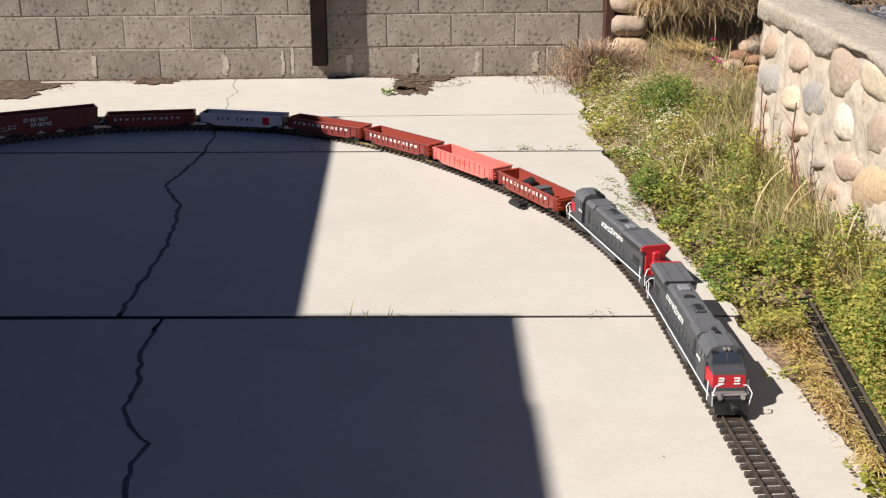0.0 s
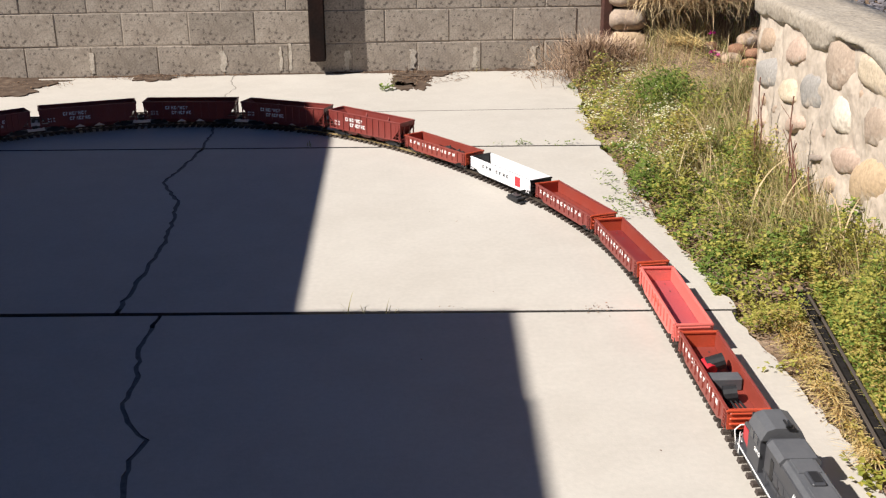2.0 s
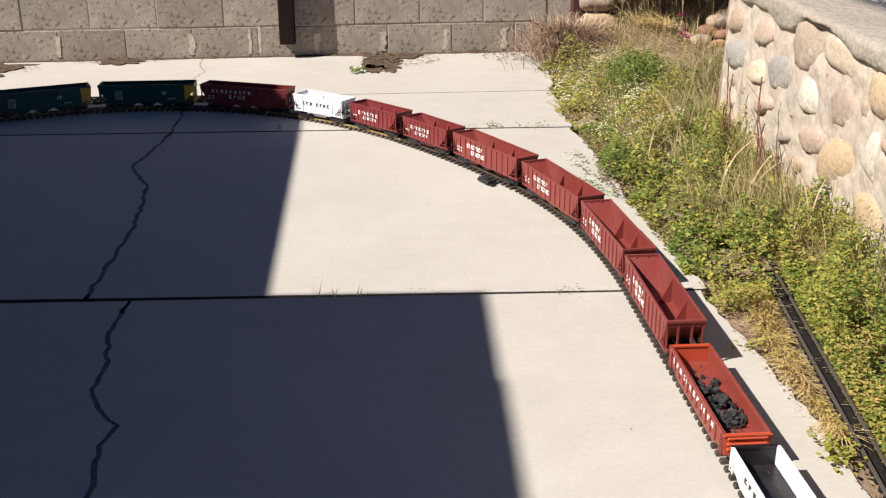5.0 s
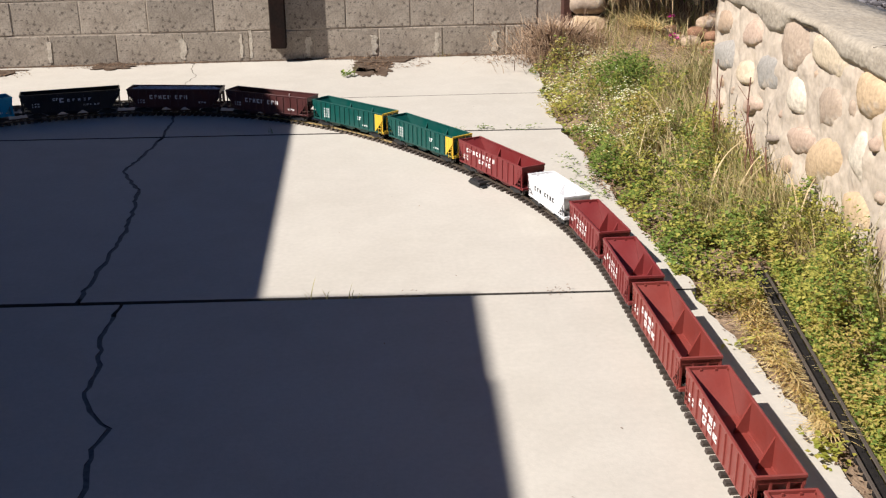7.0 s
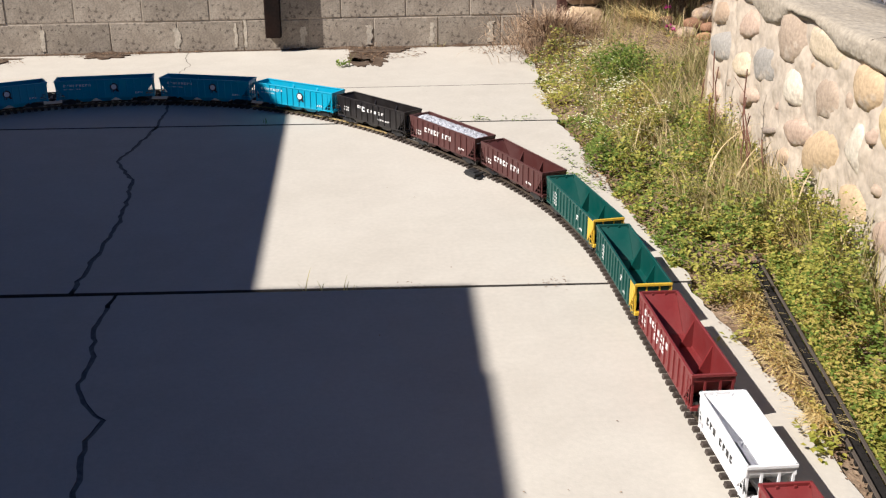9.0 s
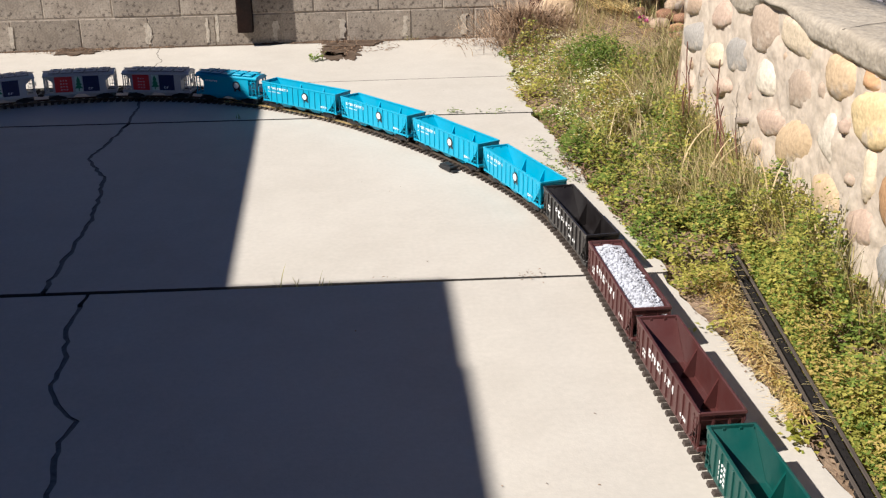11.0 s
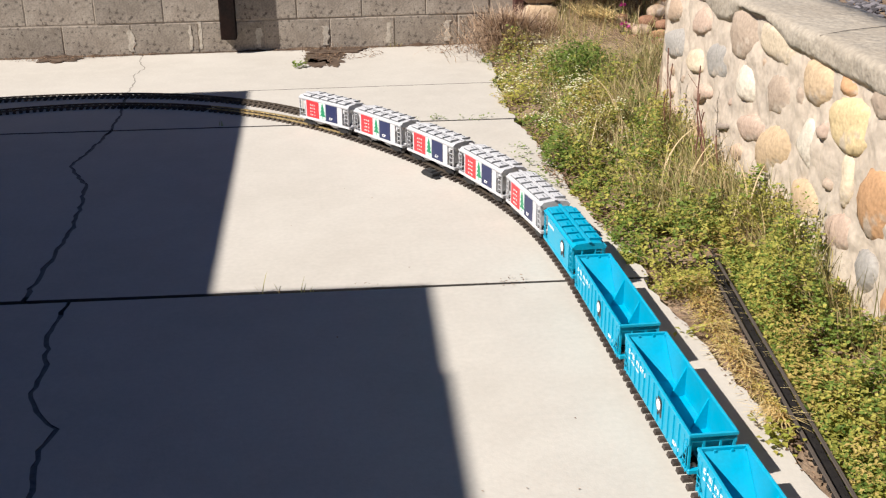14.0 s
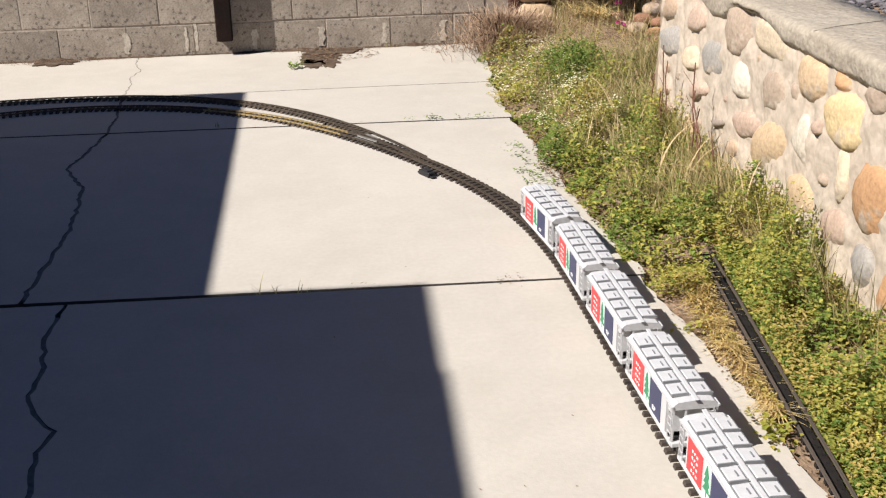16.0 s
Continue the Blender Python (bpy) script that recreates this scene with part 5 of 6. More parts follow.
part("red_motor", Shape().rod((-0.045, -0.012, 0.042), (-0.082, -0.022, 0.048), 0.017, 12), SCARLET, g3, "small scarlet cylinder")
part("grey_crate", Shape().soft_box(0.02, 0.0, 0.046, 0.04, 0.085, 0.034, 0.003), LOCO_ROOF, g3, "grey open crate")
b_ = Shape().rod((0.085, -0.02, 0.044), (0.09, 0.012, 0.050), 0.022, 12)
for i in range(4):
    b_.rod((0.09, -0.02 + 0.01 * i, 0.04), (0.15, -0.012 + 0.012 * i, 0.032), 0.0025, 5)
part("black_reel", b_, BLACK_PLASTIC, g3, "small black reel with prongs")
c_ = Shape()
for _ in range(8):
    c_.box(0.15 + rng.uniform(-0.02, 0.02), rng.uniform(-0.02, 0.03), 0.033 + rng.uniform(0, 0.006), 0.03, 0.02, 0.004, Euler((0.3, 0.2, rng.uniform(0, 3))).to_matrix())
part("orange_scraps", c_, ORANGE, g7, "orange scraps on the floor")

# ---------- planting ----------
def bed_edge(y):
    """Where the weeds end on the patio."""
    return float(np.interp(y, [1.0, 2.6, 2.8, 3.1, 3.6, 3.8, 4.06, 4.3, 4.56, 4.8, 5.0, 5.35, 5.74, 6.2, 6.8],
                           [1.13, 1.13, 1.10, 1.085, 1.10, 1.075, 1.05, 1.10, 1.12, 1.13, 1.09, 1.08, 1.15, 1.19, 1.24]))


def right_side(y):
    return face_x(y) - 0.01 if y < WALL_END else 2.3


def tall_at(x, y):
    """Height of the low weeds."""
    rim = min(1.0, max(0.0, (x - bed_edge(y) + 0.02) / 0.13))
    return (0.03 + 0.12 * rim) * (0.62 + 1.5 * noise.noise((x * 5, y * 5, 2)) + 0.9 * noise.noise((x * 12, y * 12, 6)))


class Foliage:
    """Many small leaves or blades in one mesh."""

    def __init__(self):
        self.v, self.f = [], []

    def leaf(self, p, size, wide, yaw, tip, fold=0.25):
        """A folded pointed leaf of four corners about a midrib."""
        d = Vector((math.cos(yaw) * math.cos(tip), math.sin(yaw) * math.cos(tip), math.sin(tip)))
        s = Vector((-math.sin(yaw), math.cos(yaw), 0)) * wide * size * 0.5
        up = Vector((0, 0, 1)) * fold * size * 0.5
        m = p + d * size * 0.5
        n = len(self.v)
        self.v += [tuple(p), tuple(m + s + up), tuple(p + d * size), tuple(m - s + up)]
        self.f += [(n, n + 1, n + 2), (n, n + 2, n + 3)]

    def blade(self, p, length, wide, yaw, lean, droop, n=4):
        """A grass blade that bends over."""
        h = Vector((math.cos(yaw), math.sin(yaw), 0))
        s = Vector((-math.sin(yaw), math.cos(yaw), 0)) * wide / 2
        q, a = Vector(p), lean
        k = len(self.v)
        for i in range(n):
            w = 1 - i / n * 0.75
            self.v += [tuple(q + s * w), tuple(q - s * w)]
            q = q + (h * math.sin(a) + Vector((0, 0, 1)) * math.cos(a)) * (length / n)
            a += droop / n
        self.v.append(tuple(q))
        for i in range(n - 1):
            b = k + 2 * i
            self.f.append((b, b + 1, b + 3, b + 2))
        b = k + 2 * (n - 1)
        self.f.append((b, b + 1, b + 2))

    def done(self, name, mat, label, category, kind="stuff", parent=None):
        me = bpy.data.meshes.new(name)
        me.from_pydata(self.v, [], self.f)
        me.materials.append(mat)
        ob = new(name, me)
        ob.parent = parent
        return tagged(ob, label, category, kind=kind)


rng = random.Random(61)


def scatter(n, y0, y1, x_lo, x_hi):
    for _ in range(n):
        y = rng.uniform(y0, y1)
        a, b = x_lo(y), x_hi(y)
        if b > a:
            yield rng.uniform(a, b), y


def siding_x(y):
    return float(np.interp(y, SIDING[:, 1], SIDING[:, 0]))


def clear_of_siding(x, y):
    return y > 3.02 or abs(x - siding_x(y)) > 0.026


green, deep, dry = Foliage(), Foliage(), Foliage()
for x, y in scatter(80000, 1.2, 6.3, lambda y: bed_edge(y) - 0.02, right_side):
    if y < 2.75 and x < siding_x(y) + 0.02:
        continue
    if y > 4.9 and x > 1.75 and rng.random() < 0.75:
        continue
    if y > 5.6 and x > 1.42 and rng.random() < (y - 5.5) * 2.2:
        continue
    if not clear_of_siding(x, y) or noise.noise((x * 7, y * 7, 12)) < -0.27:
        continue
    h = max(0.008, tall_at(x, y))
    z = bed_z(x, y) + h * rng.random() ** 0.55 + 0.02
    dryness = noise.noise((x * 3.5, y * 3.5, 20)) + (0.22 if y < 2.3 else 0.0) - (0.05 if y < 4.5 else -0.15)
    where = dry if dryness > rng.uniform(0.12, 0.8) else (deep if noise.noise((x * 4, y * 4, 31)) > rng.uniform(-0.3, 0.5) else green)
    where.leaf(Vector((x, y, z)), rng.uniform(0.007, 0.017) * (1.5 if y > 2.9 and noise.noise((x * 9, y * 9, 77)) > 0.1 else 1.0), rng.uniform(0.5, 0.95), rng.uniform(0, 6.3), rng.uniform(-0.5, 0.75))
# yellowing growth between patio and siding
for x, y in scatter(2200, 1.2, 2.9, lambda y: 1.13, lambda y: siding_x(y) - 0.03):
    if noise.noise((x * 8, y * 8, 40)) < -0.05 - 0.9 * max(0.0, y - 2.5):
        continue
    (dry if rng.random() < 0.7 else green).leaf(Vector((x, y, bed_z(x, y) + rng.uniform(0.01, 0.05))), rng.uniform(0.006, 0.013), 0.7, rng.uniform(0, 6.3), rng.uniform(-0.4, 0.7))
# a taller dark clump and lush growth beside the siding
for _ in range(2600):
    x, y = rng.gauss(1.5, 0.08), rng.gauss(5.4, 0.12)
    deep.leaf(Vector((x, y, bed_z(x, y) + rng.uniform(0.03, 0.2))), rng.uniform(0.014, 0.03), 0.45, rng.uniform(0, 6.3), rng.uniform(-0.4, 0.9))
for x, y in scatter(5000, 1.6, 3.0, lambda y: siding_x(y) + 0.028, lambda y: siding_x(y) + 0.1):
    (deep if rng.random() < 0.45 else green).leaf(Vector((x, y, bed_z(x, y) + 0.02 + 0.07 * rng.random())), rng.uniform(0.008, 0.016), 0.75, rng.uniform(0, 6.3), rng.uniform(-0.4, 0.7))
# broad clover-like leaves in clumps beside the siding
for x, y in scatter(3600, 1.5, 3.4, lambda y: siding_x(min(y, 3.0)) + 0.03, right_side):
    if noise.noise((x * 9, y * 9, 91)) < 0.05:
        continue
    z = bed_z(x, y) + max(0.02, tall_at(x, y)) * rng.uniform(0.5, 1.1) + 0.02
    where = deep if rng.random() < 0.4 else green
    for k in range(3):
        where.leaf(Vector((x, y, z)), rng.uniform(0.008, 0.014), 0.95, k * 2.1 + rng.uniform(0, 1), rng.uniform(0.0, 0.5), 0.1)
# dying growth along the far side of the siding
for x, y in scatter(5200, 1.4, 2.75, lambda y: siding_x(y) + 0.03, lambda y: siding_x(y) + 0.16):
    if noise.noise((x * 6, y * 6, 95)) < 0.0:
        continue
    dry.leaf(Vector((x, y, bed_z(x, y) + 0.03 + 0.08 * rng.random())), rng.uniform(0.007, 0.016), 0.6, rng.uniform(0, 6.3), rng.uniform(-0.4, 0.8))
green.done("weeds", LEAF, "low green ground weeds filling the bed", "weeds")
deep.done("weeds", LEAF_DARK, "deep green clumps of ground weeds", "weeds")
dry.done("weeds", LEAF_DRY, "yellowed dying ground weeds", "weeds")

grass, straw, dead, gold = Foliage(), Foliage(), Foliage(), Foliage()
for x, y in scatter(3800, 3.2, 6.3, lambda y: bed_edge(y) + 0.2, right_side):
    k = noise.noise((x * 3, y * 3, 50)) + 0.5 * (x - bed_edge(y) - 0.3)
    if k < rng.uniform(0.08, 0.4):
        continue
    if y > 5.6 and rng.random() < 0.8:
        continue
    base = Vector((x, y, bed_z(x, y)))
    (grass if rng.random() < 0.66 else straw).blade(base, rng.uniform(0.09, 0.24), rng.uniform(0.003, 0.006), rng.uniform(0, 6.3), rng.uniform(0.05, 0.5), rng.uniform(0.3, 1.6))
for x, y in scatter(1000, 1.3, 4.6, lambda y: right_side(y) - 0.13, right_side):
    (grass if rng.random() < 0.75 else straw).blade(Vector((x, y, bed_z(x, y))), rng.uniform(0.09, 0.26), rng.uniform(0.003, 0.006), rng.uniform(1.5, 5.0), rng.uniform(0.05, 0.4), rng.uniform(0.2, 1.4))
# tall olive grass leaning together in the middle of the bed
for x, y in scatter(5200, 3.3, 5.7, lambda y: bed_edge(y) + 0.12, right_side):
    if noise.noise((x * 4, y * 2.2, 55)) + 0.4 * (x - bed_edge(y) - 0.25) < 0.05:
        continue
    (grass if rng.random() < 0.6 else straw).blade(Vector((x, y, bed_z(x, y) + 0.03)), rng.uniform(0.10, 0.24), rng.uniform(0.0025, 0.005), rng.gauss(2.4, 0.9), rng.uniform(0.1, 0.8), rng.uniform(0.3, 1.5))
# single long dry blades arching over the weeds
for x, y, yaw in ((1.36, 3.95, 2.9), (1.42, 3.75, 0.4), (1.47, 3.6, 0.2), (1.4, 3.5, 3.3), (1.5, 3.15, 1.2), (1.52, 2.85, 1.0), (1.48, 3.3, 2.6), (1.45, 4.4, 2.2)):
    for k in range(2):
        straw.blade(Vector((x, y, bed_z(x, y) + 0.06)), rng.uniform(0.24, 0.36), 0.007, yaw + rng.gauss(0, 0.2), rng.uniform(0.1, 0.4), rng.uniform(1.2, 2.0), 8)
# taller green tufts
for cx, cy, n, h in ((1.48, 5.25, 60, 0.24), (1.36, 5.6, 14, 0.26), (1.62, 4.7, 60, 0.26), (1.6, 4.2, 50, 0.24), (1.45, 4.9, 40, 0.22), (1.9, 5.4, 60, 0.25), (1.56, 3.0, 60, 0.30), (1.55, 2.75, 50, 0.30), (1.54, 3.25, 30, 0.3), (1.6, 3.8, 50, 0.26), (1.62, 4.0, 40, 0.26), (1.5, 3.55, 40, 0.2),
                     (1.95, 6.55, 30, 0.2), (1.75, 6.5, 50, 0.18), (1.53, 2.5, 30, 0.2), (1.42, 2.95, 16, 0.15), (1.5, 2.0, 40, 0.2), (1.58, 3.4, 40, 0.22)):
    for _ in range(n):
        grass.blade(Vector((cx + rng.gauss(0, 0.05), cy + rng.gauss(0, 0.06), bed_z(cx, cy))), h * rng.uniform(0.5, 1.1), rng.uniform(0.003, 0.006), rng.uniform(0, 6.3), rng.uniform(0.02, 0.4), rng.uniform(0.1, 1.4))
# straw lying between patio and siding, and along the bank
for x, y in scatter(2300, 1.4, 2.9, lambda y: max(1.135, min(1.18, siding_x(y) - 0.08)) + 0.012 * math.sin(y * 9), lambda y: siding_x(y) - 0.03):
    gold.blade(Vector((x, y, bed_z(x, y) + rng.uniform(0.01, 0.03))), rng.uniform(0.05, 0.13), 0.0036, rng.gauss(-1.9, 0.5), rng.uniform(1.0, 1.4), rng.uniform(0.0, 0.4))
for x, y in scatter(420, 5.6, 6.5, lambda y: 1.5, lambda y: 2.1):
    straw.blade(Vector((x, y, bed_z(x, y) + 0.03)), rng.uniform(0.12, 0.3), 0.004, rng.gauss(2.8, 0.5), rng.uniform(1.1, 1.5), rng.uniform(-0.1, 0.2), 3)
for x, y in scatter(500, 4.3, 5.5, lambda y: 1.3, lambda y: 2.2):
    straw.blade(Vector((x, y, bed_z(x, y) + 0.02)), rng.uniform(0.08, 0.2), 0.004, rng.uniform(0, 6.3), rng.uniform(0.2, 1.2), rng.uniform(0.2, 1.2))
# dry grass hanging over the boulders of the bank
for _ in range(4600):
    x, y = 1.68 + 0.8 * rng.random() ** 1.3, rng.uniform(6.5, 6.85)
    z = 0.40 + rng.uniform(0, 0.48) + 0.1 * noise.noise((x * 6, 3, 1))
    straw.blade(Vector((x, y, z)), rng.uniform(0.16, 0.34), rng.uniform(0.003, 0.006), -1.57 + rng.gauss(0, 0.7), rng.uniform(0.6, 1.5), rng.uniform(0.8, 2.0))
# rougher green growth thinning out towards the bank
for x, y in scatter(1500, 5.3, 6.5, lambda y: 1.5, lambda y: 2.15):
    if noise.noise((x * 5, y * 4, 88)) < -0.02:
        continue
    (grass if rng.random() < 0.7 else straw).blade(Vector((x, y, bed_z(x, y))), rng.uniform(0.07, 0.19), rng.uniform(0.003, 0.006), rng.uniform(0, 6.3), rng.uniform(0.05, 0.7), rng.uniform(0.2, 1.4))
# dry stalks standing in the hollow of the bank
for x, y in scatter(420, 6.45, 6.75, lambda y: 1.75, lambda y: 2.5):
    (straw if rng.random() < 0.6 else grass).blade(Vector((x, y, 0.1)), rng.uniform(0.15, 0.4), 0.005, rng.uniform(0, 6.3), rng.uniform(0.05, 0.5), rng.uniform(0.1, 1.0))
# a bundle of bright straw and rooted stalks on the bank
BUNDLE_X, BUNDLE_Y = 1.95, 6.4
for _ in range(130):
    a = rng.gauss(2.6, 0.9)
    gold.blade(Vector((BUNDLE_X + rng.gauss(0, 0.05), BUNDLE_Y + rng.gauss(0, 0.07), bed_z(BUNDLE_X, BUNDLE_Y) + 0.04 + 0.04 * rng.random())), rng.uniform(0.12, 0.3), 0.006, a, rng.uniform(1.1, 1.5), rng.uniform(-0.1, 0.4), 4)
grass.done("grass", GRASS, "green and yellow grass blades along the wall", "grass")
gold.done("dry_grass", GOLD_STRAW, "golden straw lying beside the old siding", "grass")
straw.done("dry_grass", STRAW, "dry straw coloured grass", "grass")

white = Foliage()
for x, y in scatter(1700, 4.2, 6.0, lambda y: bed_edge(y) + 0.01, lambda y: bed_edge(y) + 0.36):
    if noise.noise((x * 5, y * 5, 70)) < rng.uniform(-0.35, 0.2):
        continue
    c = Vector((x, y, bed_z(x, y) + tall_at(x, y) + 0.035))
    for k in range(5):
        white.leaf(c, 0.0058, 0.85, k * 1.257, 0.45, 0.0)
white.done("daisies", PETAL, "tiny white flowers among the weeds", "flowers")

# dead bush at the wall's corner
bush = tagged(new("dead_bush"), "dry brown bush with tangled dead stalks", "bush")
s = Shape()
for _ in range(26):
    a = rng.uniform(0, 6.3)
    s.path([(1.38 + rng.gauss(0, 0.03), 6.45 + rng.gauss(0, 0.03), -0.02), (1.38 + 0.08 * math.cos(a), 6.45 + 0.08 * math.sin(a), 0.12), (1.38 + 0.2 * math.cos(a + 0.3), 6.45 + 0.16 * math.sin(a + 0.3), rng.uniform(0.12, 0.26))], 0.003, 4)
part("stem", s, material("bush_stem", (0.09, 0.055, 0.04), 0.9, grain=(60, 0.3)), bush)
PALE_STRAW = leafy("pale_straw", (0.42, 0.3, 0.2), (0.6, 0.46, 0.32), 0.2)
pale = Foliage()
for _ in range(4200):
    a, r = rng.uniform(0, 6.3), abs(rng.gauss(0, 0.15))
    (dead if rng.random() < 0.35 else pale).blade(Vector((1.38 + r * math.cos(a) * 1.2, 6.45 + r * math.sin(a), rng.uniform(0.0, 0.2))), rng.uniform(0.06, 0.17), 0.0042, a + rng.gauss(0, 0.8), rng.uniform(0.2, 1.2), rng.uniform(0.3, 1.9))
pale.done("dry_grass", PALE_STRAW, "pale dry grass in the bush", "", parent=bush)
dead.done("twig_tangle", DEAD, "tangle of dead twigs", "", parent=bush)

# thin dead stalks before the stone wall
for x0, y0, top in ((1.60, 3.72, 0.36), (1.59, 3.66, 0.33), (1.62, 3.80, 0.28), (1.64, 4.35, 0.30), (1.63, 4.25, 0.26), (1.60, 3.55, 0.25), (1.62, 3.74, 0.46), (1.66, 4.3, 0.42), (1.65, 4.2, 0.38)):
    s = Shape()
    p = Vector((x0 - 0.05, y0, 0.0))
    pts = [tuple(p)]
    for i in range(5):
        p = p + Vector((rng.uniform(-0.006, 0.010), rng.gauss(0.014, 0.02), top / 5))
        pts.append(tuple(p))
    s.path(pts, 0.0026, 5)
    for i in (2, 3, 4):
        q = Vector(pts[i])
        s.rod(q, q + Vector((rng.uniform(-0.03, 0.01), rng.uniform(-0.05, 0.05), 0.05)), 0.0011, 4)
    tagged(part("dead_stalk", s, RED_STALK), "thin reddish dead weed stalk before the stones", "weed stalk", "dead stalks by the stone wall")

# pink flowers
for x, y, z in ((2.03, 6.25, 0.19), (2.08, 6.45, 0.27), (2.05, 6.22, 0.17)):
    fl = tagged(new("pink_flower"), "bright magenta flower on the bank", "flower", "pink flowers on the bank")
    part("stalk", Shape().path([(x + 0.01, y + 0.01, z - 0.14), (x, y, z)], 0.003, 5), LEAF_DARK, fl)
    p = Foliage()
    for k in range(40):
        p.leaf(Vector((x, y, z)), rng.uniform(0.018, 0.03), 0.4, rng.uniform(0, 6.3), rng.uniform(-0.1, 1.0))
    p.done("petals", PINK, "magenta petals", "", "", fl)


def small_weed(x, y, n, size, spread, label, mat=LEAF_DARK, lean=0.5):
    w = tagged(new("weed"), label, "weed", "single weeds on the patio")
    p = Foliage()
    for _ in range(n):
        a, r = rng.uniform(0, 6.3), abs(rng.gauss(0, spread))
        p.leaf(Vector((x + r * math.cos(a) * 1.6, y + r * math.sin(a) * 0.6, rng.uniform(0.001, 0.02))), size * rng.uniform(0.6, 1.3), 0.5, rng.uniform(0, 6.3), rng.uniform(-0.1, lean))
    p.done("leaves", mat, "", "", "", w)


def blades(x, y, n, h, label, mat=GRASS, spread=0.02):
    w = tagged(new("grass_tuft"), label, "grass tuft", "single weeds on the patio")
    p = Foliage()
    for _ in range(n):
        p.blade(Vector((x + rng.gauss(0, spread), y + rng.gauss(0, 0.004), -0.01)), h * rng.uniform(0.5, 1.2), 0.004, rng.uniform(0, 6.3), rng.uniform(0.05, 0.6), rng.uniform(0.1, 0.9))
    p.done("tuft", mat, "", "", "stuff", w)


small_weed(0.72, J_MID(0.72) + 0.03, 26, 0.018, 0.03, "small green weed in the slab joint")
small_weed(0.90, J_MID(0.9) + 0.01, 22, 0.016, 0.03, "small green weed in the slab joint")
small_weed(0.60, J_MID(0.6), 12, 0.012, 0.03, "small green weed in the slab joint")
small_weed(0.12, J_MID(0.12), 26, 0.012, 0.02, "yellow green moss tuft by the track", LEAF)
for k in range(11):
    small_weed(1.0 + 0.014 * (k % 3) - 0.006 * k, 4.42 - 0.06 * k + 0.02 * (k % 2), 9, 0.016, 0.02, "creeping weed runner on the concrete")
for k in range(6):
    small_weed(0.97 + 0.012 * k, 4.02 - 0.035 * k, 9, 0.017, 0.02, "creeping weed runner on the concrete")
for x, n, h in ((-0.085, 3, 0.085), (-0.03, 2, 0.05), (0.03, 3, 0.055), (0.06, 2, 0.04)):
    blades(x, J_NEAR(x), n, h, "sparse grass blades in the slab joint", GRASS, 0.008)
small_weed(0.66, J_NEAR(0.66), 22, 0.010, 0.035, "dry weed debris in the slab joint", DEAD)
small_weed(0.22, J_NEAR(0.22), 8, 0.010, 0.02, "dry weed debris in the slab joint", DEAD)
small_weed(0.09, 6.25, 20, 0.036, 0.02, "dark green leafy tuft near the block wall", LEAF_DARK, 0.8)
blades(0.13, 6.26, 4, 0.11, "thin green blades near the block wall", LEAF_DARK, 0.01)
blades(0.28, 6.72, 30, 0.08, "dry dark tuft at the foot of the block wall", DEAD, 0.05)
blades(0.69, 6.78, 14, 0.06, "small green tuft at the foot of the block wall", GRASS, 0.03)
blades(-0.3, J_MID(-0.3) + 0.03, 6, 0.05, "dark tuft in the slab joint", LEAF_DARK, 0.01)
plant = tagged(new("broad_weed"), "yellow green broad leaved weed at the patio edge", "weed")
p = Foliage()
for _ in range(90):
    p.leaf(Vector((1.088 + rng.gauss(0, 0.02), 1.975 + rng.gauss(0, 0.035), rng.uniform(0.0, 0.04))), rng.uniform(0.011, 0.02), 0.85, rng.uniform(0, 6.3), rng.uniform(-0.3, 0.7))
p.done("leaves", leafy("broad_leaf", (0.22, 0.25, 0.03), (0.42, 0.36, 0.07)), "", "", "", plant)
small_weed(1.09, 2.52, 26, 0.02, 0.03, "yellow green weed at the patio edge", LEAF)

# silt, twigs and crumbs on the paving
def silt(x, y, rx, ry, seed, mat=DIRT):
    r = random.Random(seed)
    out = []
    lift = 0.0008 * (seed % 5)
    for i in range(130):
        a = 2 * math.pi * i / 130
        c, d = math.cos(a), math.sin(a)
        k = 0.72 + 0.5 * noise.noise((c * 1.4 + seed, d * 1.4, seed)) + 0.3 * noise.noise((c * 3 + seed, d * 3, 3)) + 0.08 * noise.noise((c * 9, d * 9, seed)) + r.uniform(-0.01, 0.01)
        out.append((x + rx * k * math.cos(a), min(WALL_Y - 0.004, y + ry * k * math.sin(a))))
    tagged(part("silt_patch", Shape().plate(out, 2, 0.0012 + lift, 0.0024 + 2 * lift), mat), "damp brown silt washed over the paving", "dirt", "silt patches on the paving")


silt(-2.12, 6.52, 0.30, 0.30, 3)
silt(-2.3, 6.7, 0.5, 0.12, 5)
silt(-1.36, 6.72, 0.16, 0.11, 8)
silt(0.27, 6.52, 0.15, 0.34, 11)
silt(0.2, 6.36, 0.09, 0.16, 16)
silt(0.33, 6.70, 0.24, 0.13, 14)
edge = Foliage()
for x, y in scatter(900, 1.5, 3.0, lambda y: 1.075, lambda y: 1.17):
    edge.leaf(Vector((x + 0.03 * rng.random(), y, max(0.001, bed_z(x, y) if x > 1.09 else 0.002))), rng.uniform(0.004, 0.011), 0.6, rng.uniform(0, 6.3), rng.uniform(-0.1, 0.3))
for x, y in scatter(160, 6.45, 6.8, lambda y: 0.25, lambda y: 0.6):
    edge.leaf(Vector((x, y, 0.003)), rng.uniform(0.006, 0.03), 0.3, rng.uniform(0, 6.3), rng.uniform(0, 0.3))
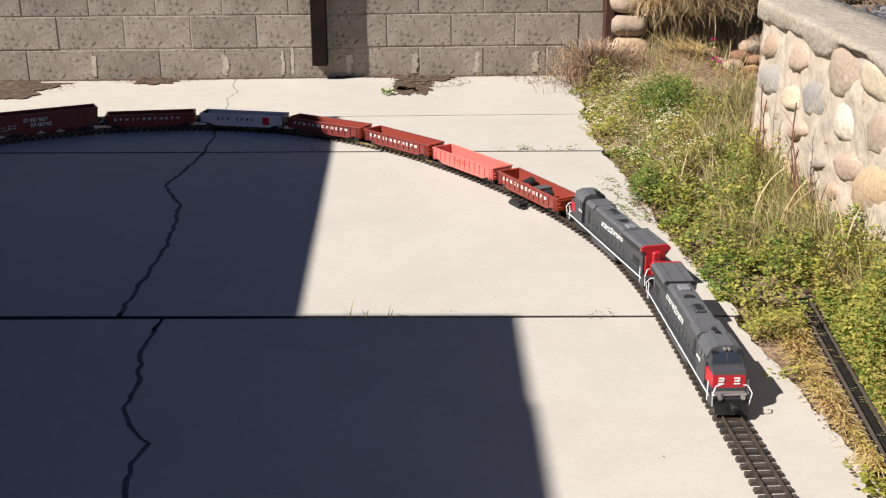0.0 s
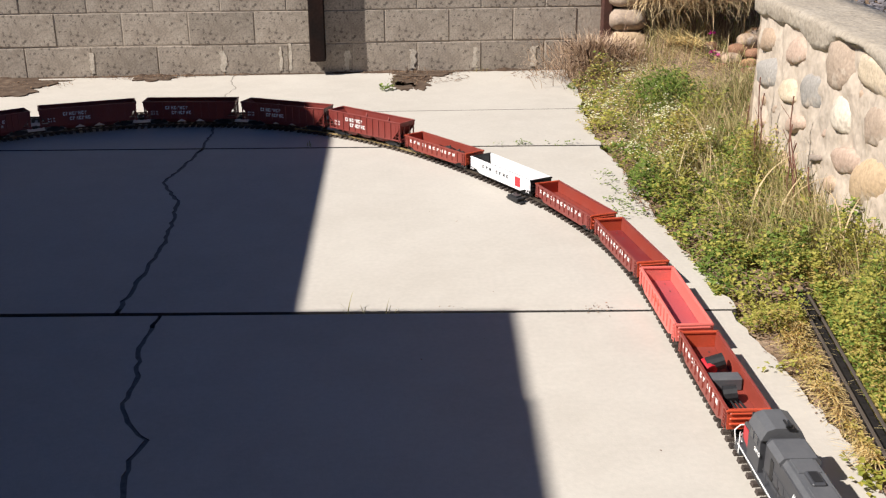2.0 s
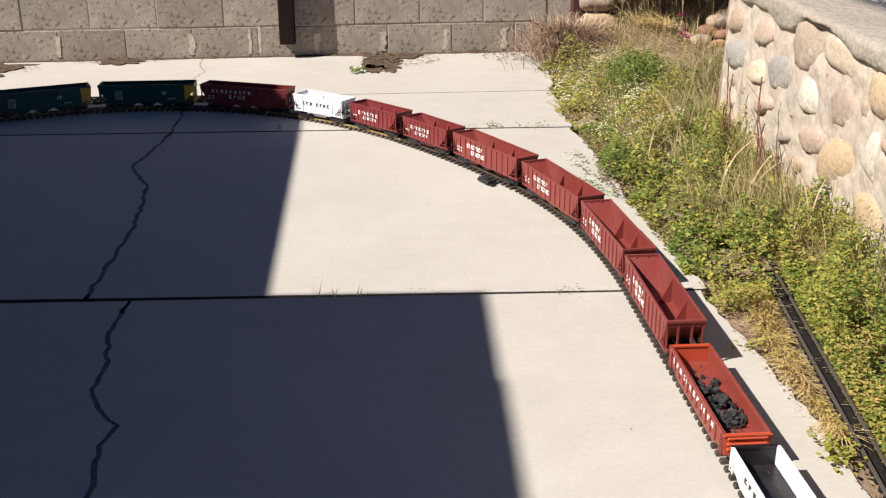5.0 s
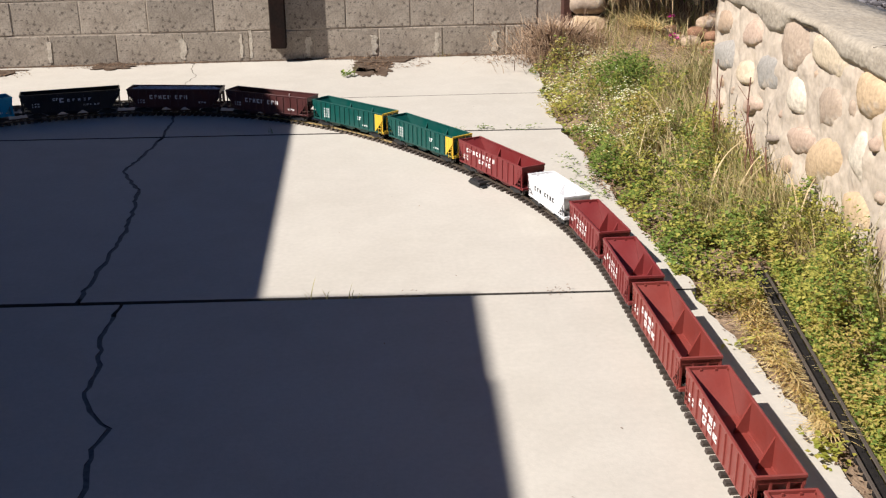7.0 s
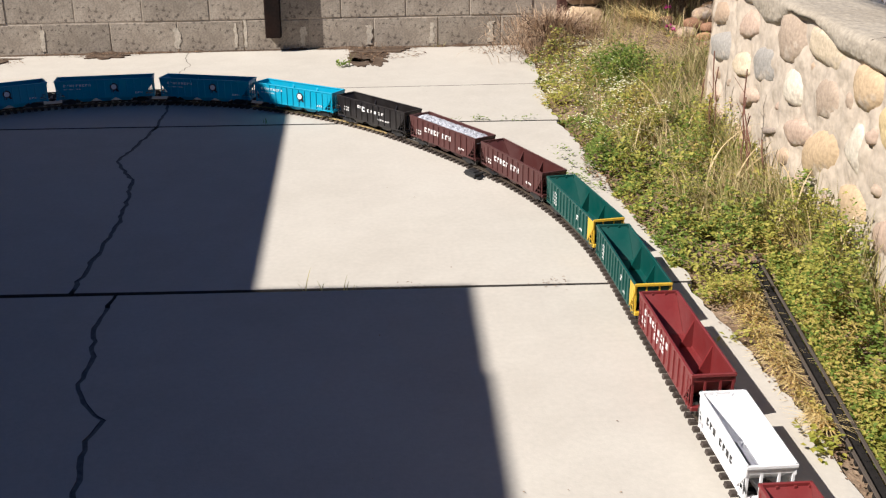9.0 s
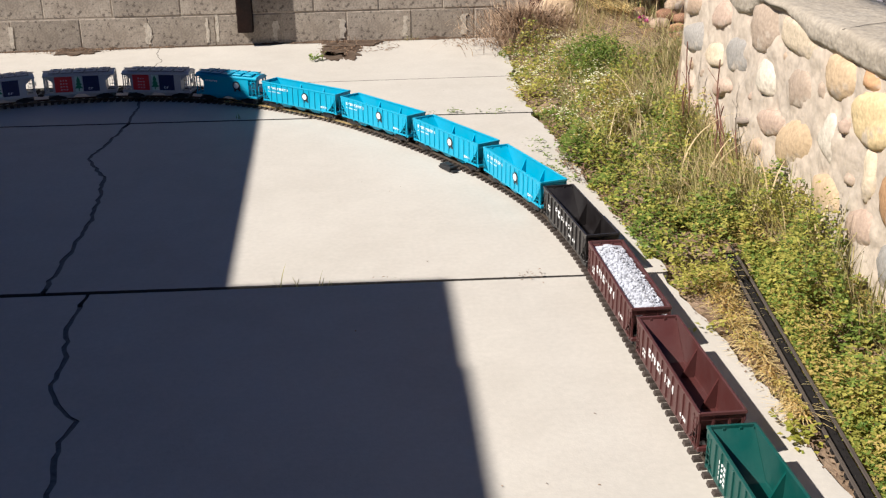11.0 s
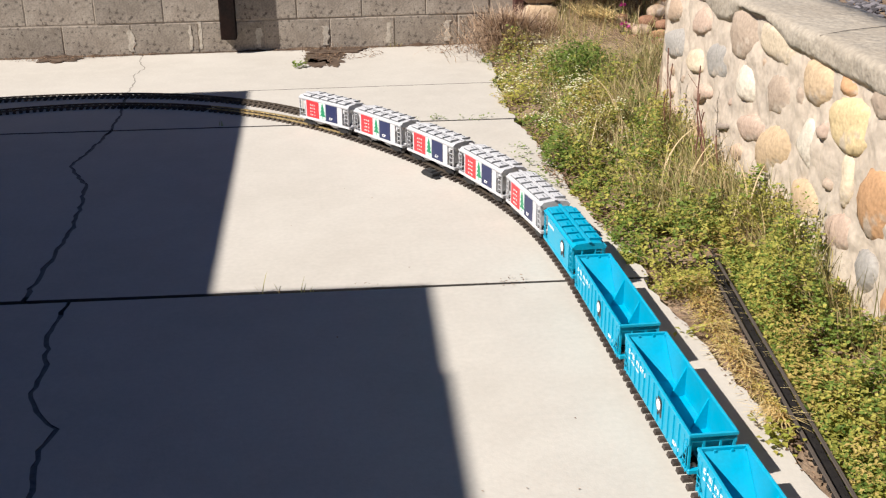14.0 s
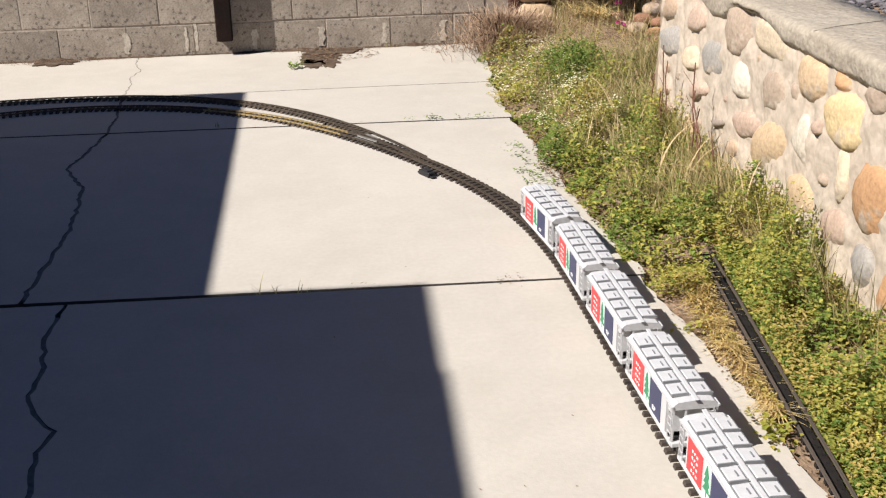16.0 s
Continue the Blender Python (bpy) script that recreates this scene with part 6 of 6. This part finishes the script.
for x, y in scatter(260, 6.5, 6.8, lambda y: 0.9, lambda y: 1.4):
    edge.leaf(Vector((x, y, 0.003)), rng.uniform(0.006, 0.03), 0.3, rng.uniform(0, 6.3), rng.uniform(0, 0.4))
for cx, cy, rx, ry, n in ((0.27, 6.6, 0.12, 0.16, 260), (-1.36, 6.74, 0.2, 0.05, 160), (-2.1, 6.6, 0.25, 0.15, 200), (-1.3, 6.78, 0.5, 0.025, 260), (0.3, 6.77, 0.25, 0.03, 200)):
    for _ in range(n):
        edge.leaf(Vector((cx + rng.gauss(0, rx * 0.6), min(WALL_Y - 0.01, cy + rng.gauss(0, ry * 0.6)), 0.004)), rng.uniform(0.006, 0.022), 0.4, rng.uniform(0, 6.3), rng.uniform(0, 0.6))
for x, y in scatter(900, 3.3, 4.7, lambda y: bed_edge(y) - 0.03, lambda y: bed_edge(y) + 0.05):
    edge.leaf(Vector((x, y, max(0.003, bed_z(x, y) + 0.01) + rng.uniform(0, 0.02))), rng.uniform(0.008, 0.024), 0.4, rng.uniform(0, 6.3), rng.uniform(0, 0.5))
for x, y in scatter(46, 1.6, 6.6, lambda y: -0.15, lambda y: 0.95):
    edge.leaf(Vector((x, y, 0.0015)), rng.uniform(0.003, 0.009), 0.5, rng.uniform(0, 6.3), rng.uniform(0, 0.3))
edge.done("litter", DEAD, "dead leaf and twig crumbs along the paving edge", "litter")

# dark shrub above the bank
shrub = tagged(new("shrub"), "dark leafy shrub in shade above the bank", "shrub")
p = Foliage()
for _ in range(5200):
    q = Vector((2.55 + rng.gauss(0, 0.3), 6.95 + rng.gauss(0, 0.14), 0.62 + rng.gauss(0, 0.16)))
    p.leaf(q, rng.uniform(0.02, 0.045), 0.4, rng.uniform(0, 6.3), rng.uniform(-0.9, 0.6))
tagged(p.done("leaves", LEAF_DARK, "", "", "", shrub), kind="stuff")
s = Shape()
for _ in range(14):
    a = rng.uniform(0, 6.3)
    s.path([(2.55, 6.98, 0.1), (2.55 + 0.15 * math.cos(a), 6.98 + 0.06 * math.sin(a), 0.45), (2.55 + 0.4 * math.cos(a), 6.96 + 0.12 * math.sin(a), 0.75)], 0.006, 5)
part("stem", s, RED_STALK, shrub)
# damp dirt line along the foot of the block wall
s = Shape()
n = 120
for i in range(n + 1):
    x = -2.9 + 4.3 * i / n
    h = max(0.0008, 0.004 + 0.026 * noise.noise((x * 4, 0, 3)) + 0.014 * noise.noise((x * 17, 0, 8)))
    s.v += [(x, WALL_Y - 0.03 - 1.2 * h, 0.0008), (x, WALL_Y - 0.006, h), (x, WALL_Y + 0.004, h), (x, WALL_Y + 0.004, 0.0)]
for i in range(n):
    for k in range(3):
        a = 4 * i + k
        s.f.append((a, a + 1, a + 5, a + 4))
tagged(part("dirt_line", s, DIRT), "damp dirt along the foot of the wall", "dirt", kind="stuff")


# ---------- the train's run ----------
def head_at(t):
    """Where the front of the train stands along the line; it slows a little at the end."""
    return 2.2727 -0.87210 * t -0.000017 * t * t -0.0000575 * t ** 3 + 0.011 * max(0.0, t - 13.0) ** 2


def motions():
    times = [0.25 * i for i in range(65)]
    u = 0.0
    for car, slot, bogie, turned in TRAIN:
        mid = u + slot / 2
        u += slot
        rows, lead, trail = [], [], []
        for t in times:
            s = head_at(t) + mid
            f, r = on_line(s - bogie), on_line(s + bogie)
            x, y = (f[0] + r[0]) / 2, (f[1] + r[1]) / 2
            yaw = math.degrees(math.atan2(f[1] - r[1], f[0] - r[0])) + (180 if turned else 0)
            rows.append((t, pose(x, y, RAIL_TOP, 0, 0, yaw)))
            for place, at, keep in ((f, bogie, lead), (r, -bogie, trail)):
                d = math.degrees(place[2]) - 180 - yaw
                d = (d + 90) % 180 - 90
                keep.append((t, pose(-at if turned else at, 0, 0, 0, 0, d)))
        walk(car, rows)
        bogies = sorted((o for o in car.children if o.name.split(".")[0] == "truck"), key=lambda o: o.location.x)
        if turned:
            bogies.reverse()
        walk(bogies[1], lead[::2])
        walk(bogies[0], trail[::2])


motions()
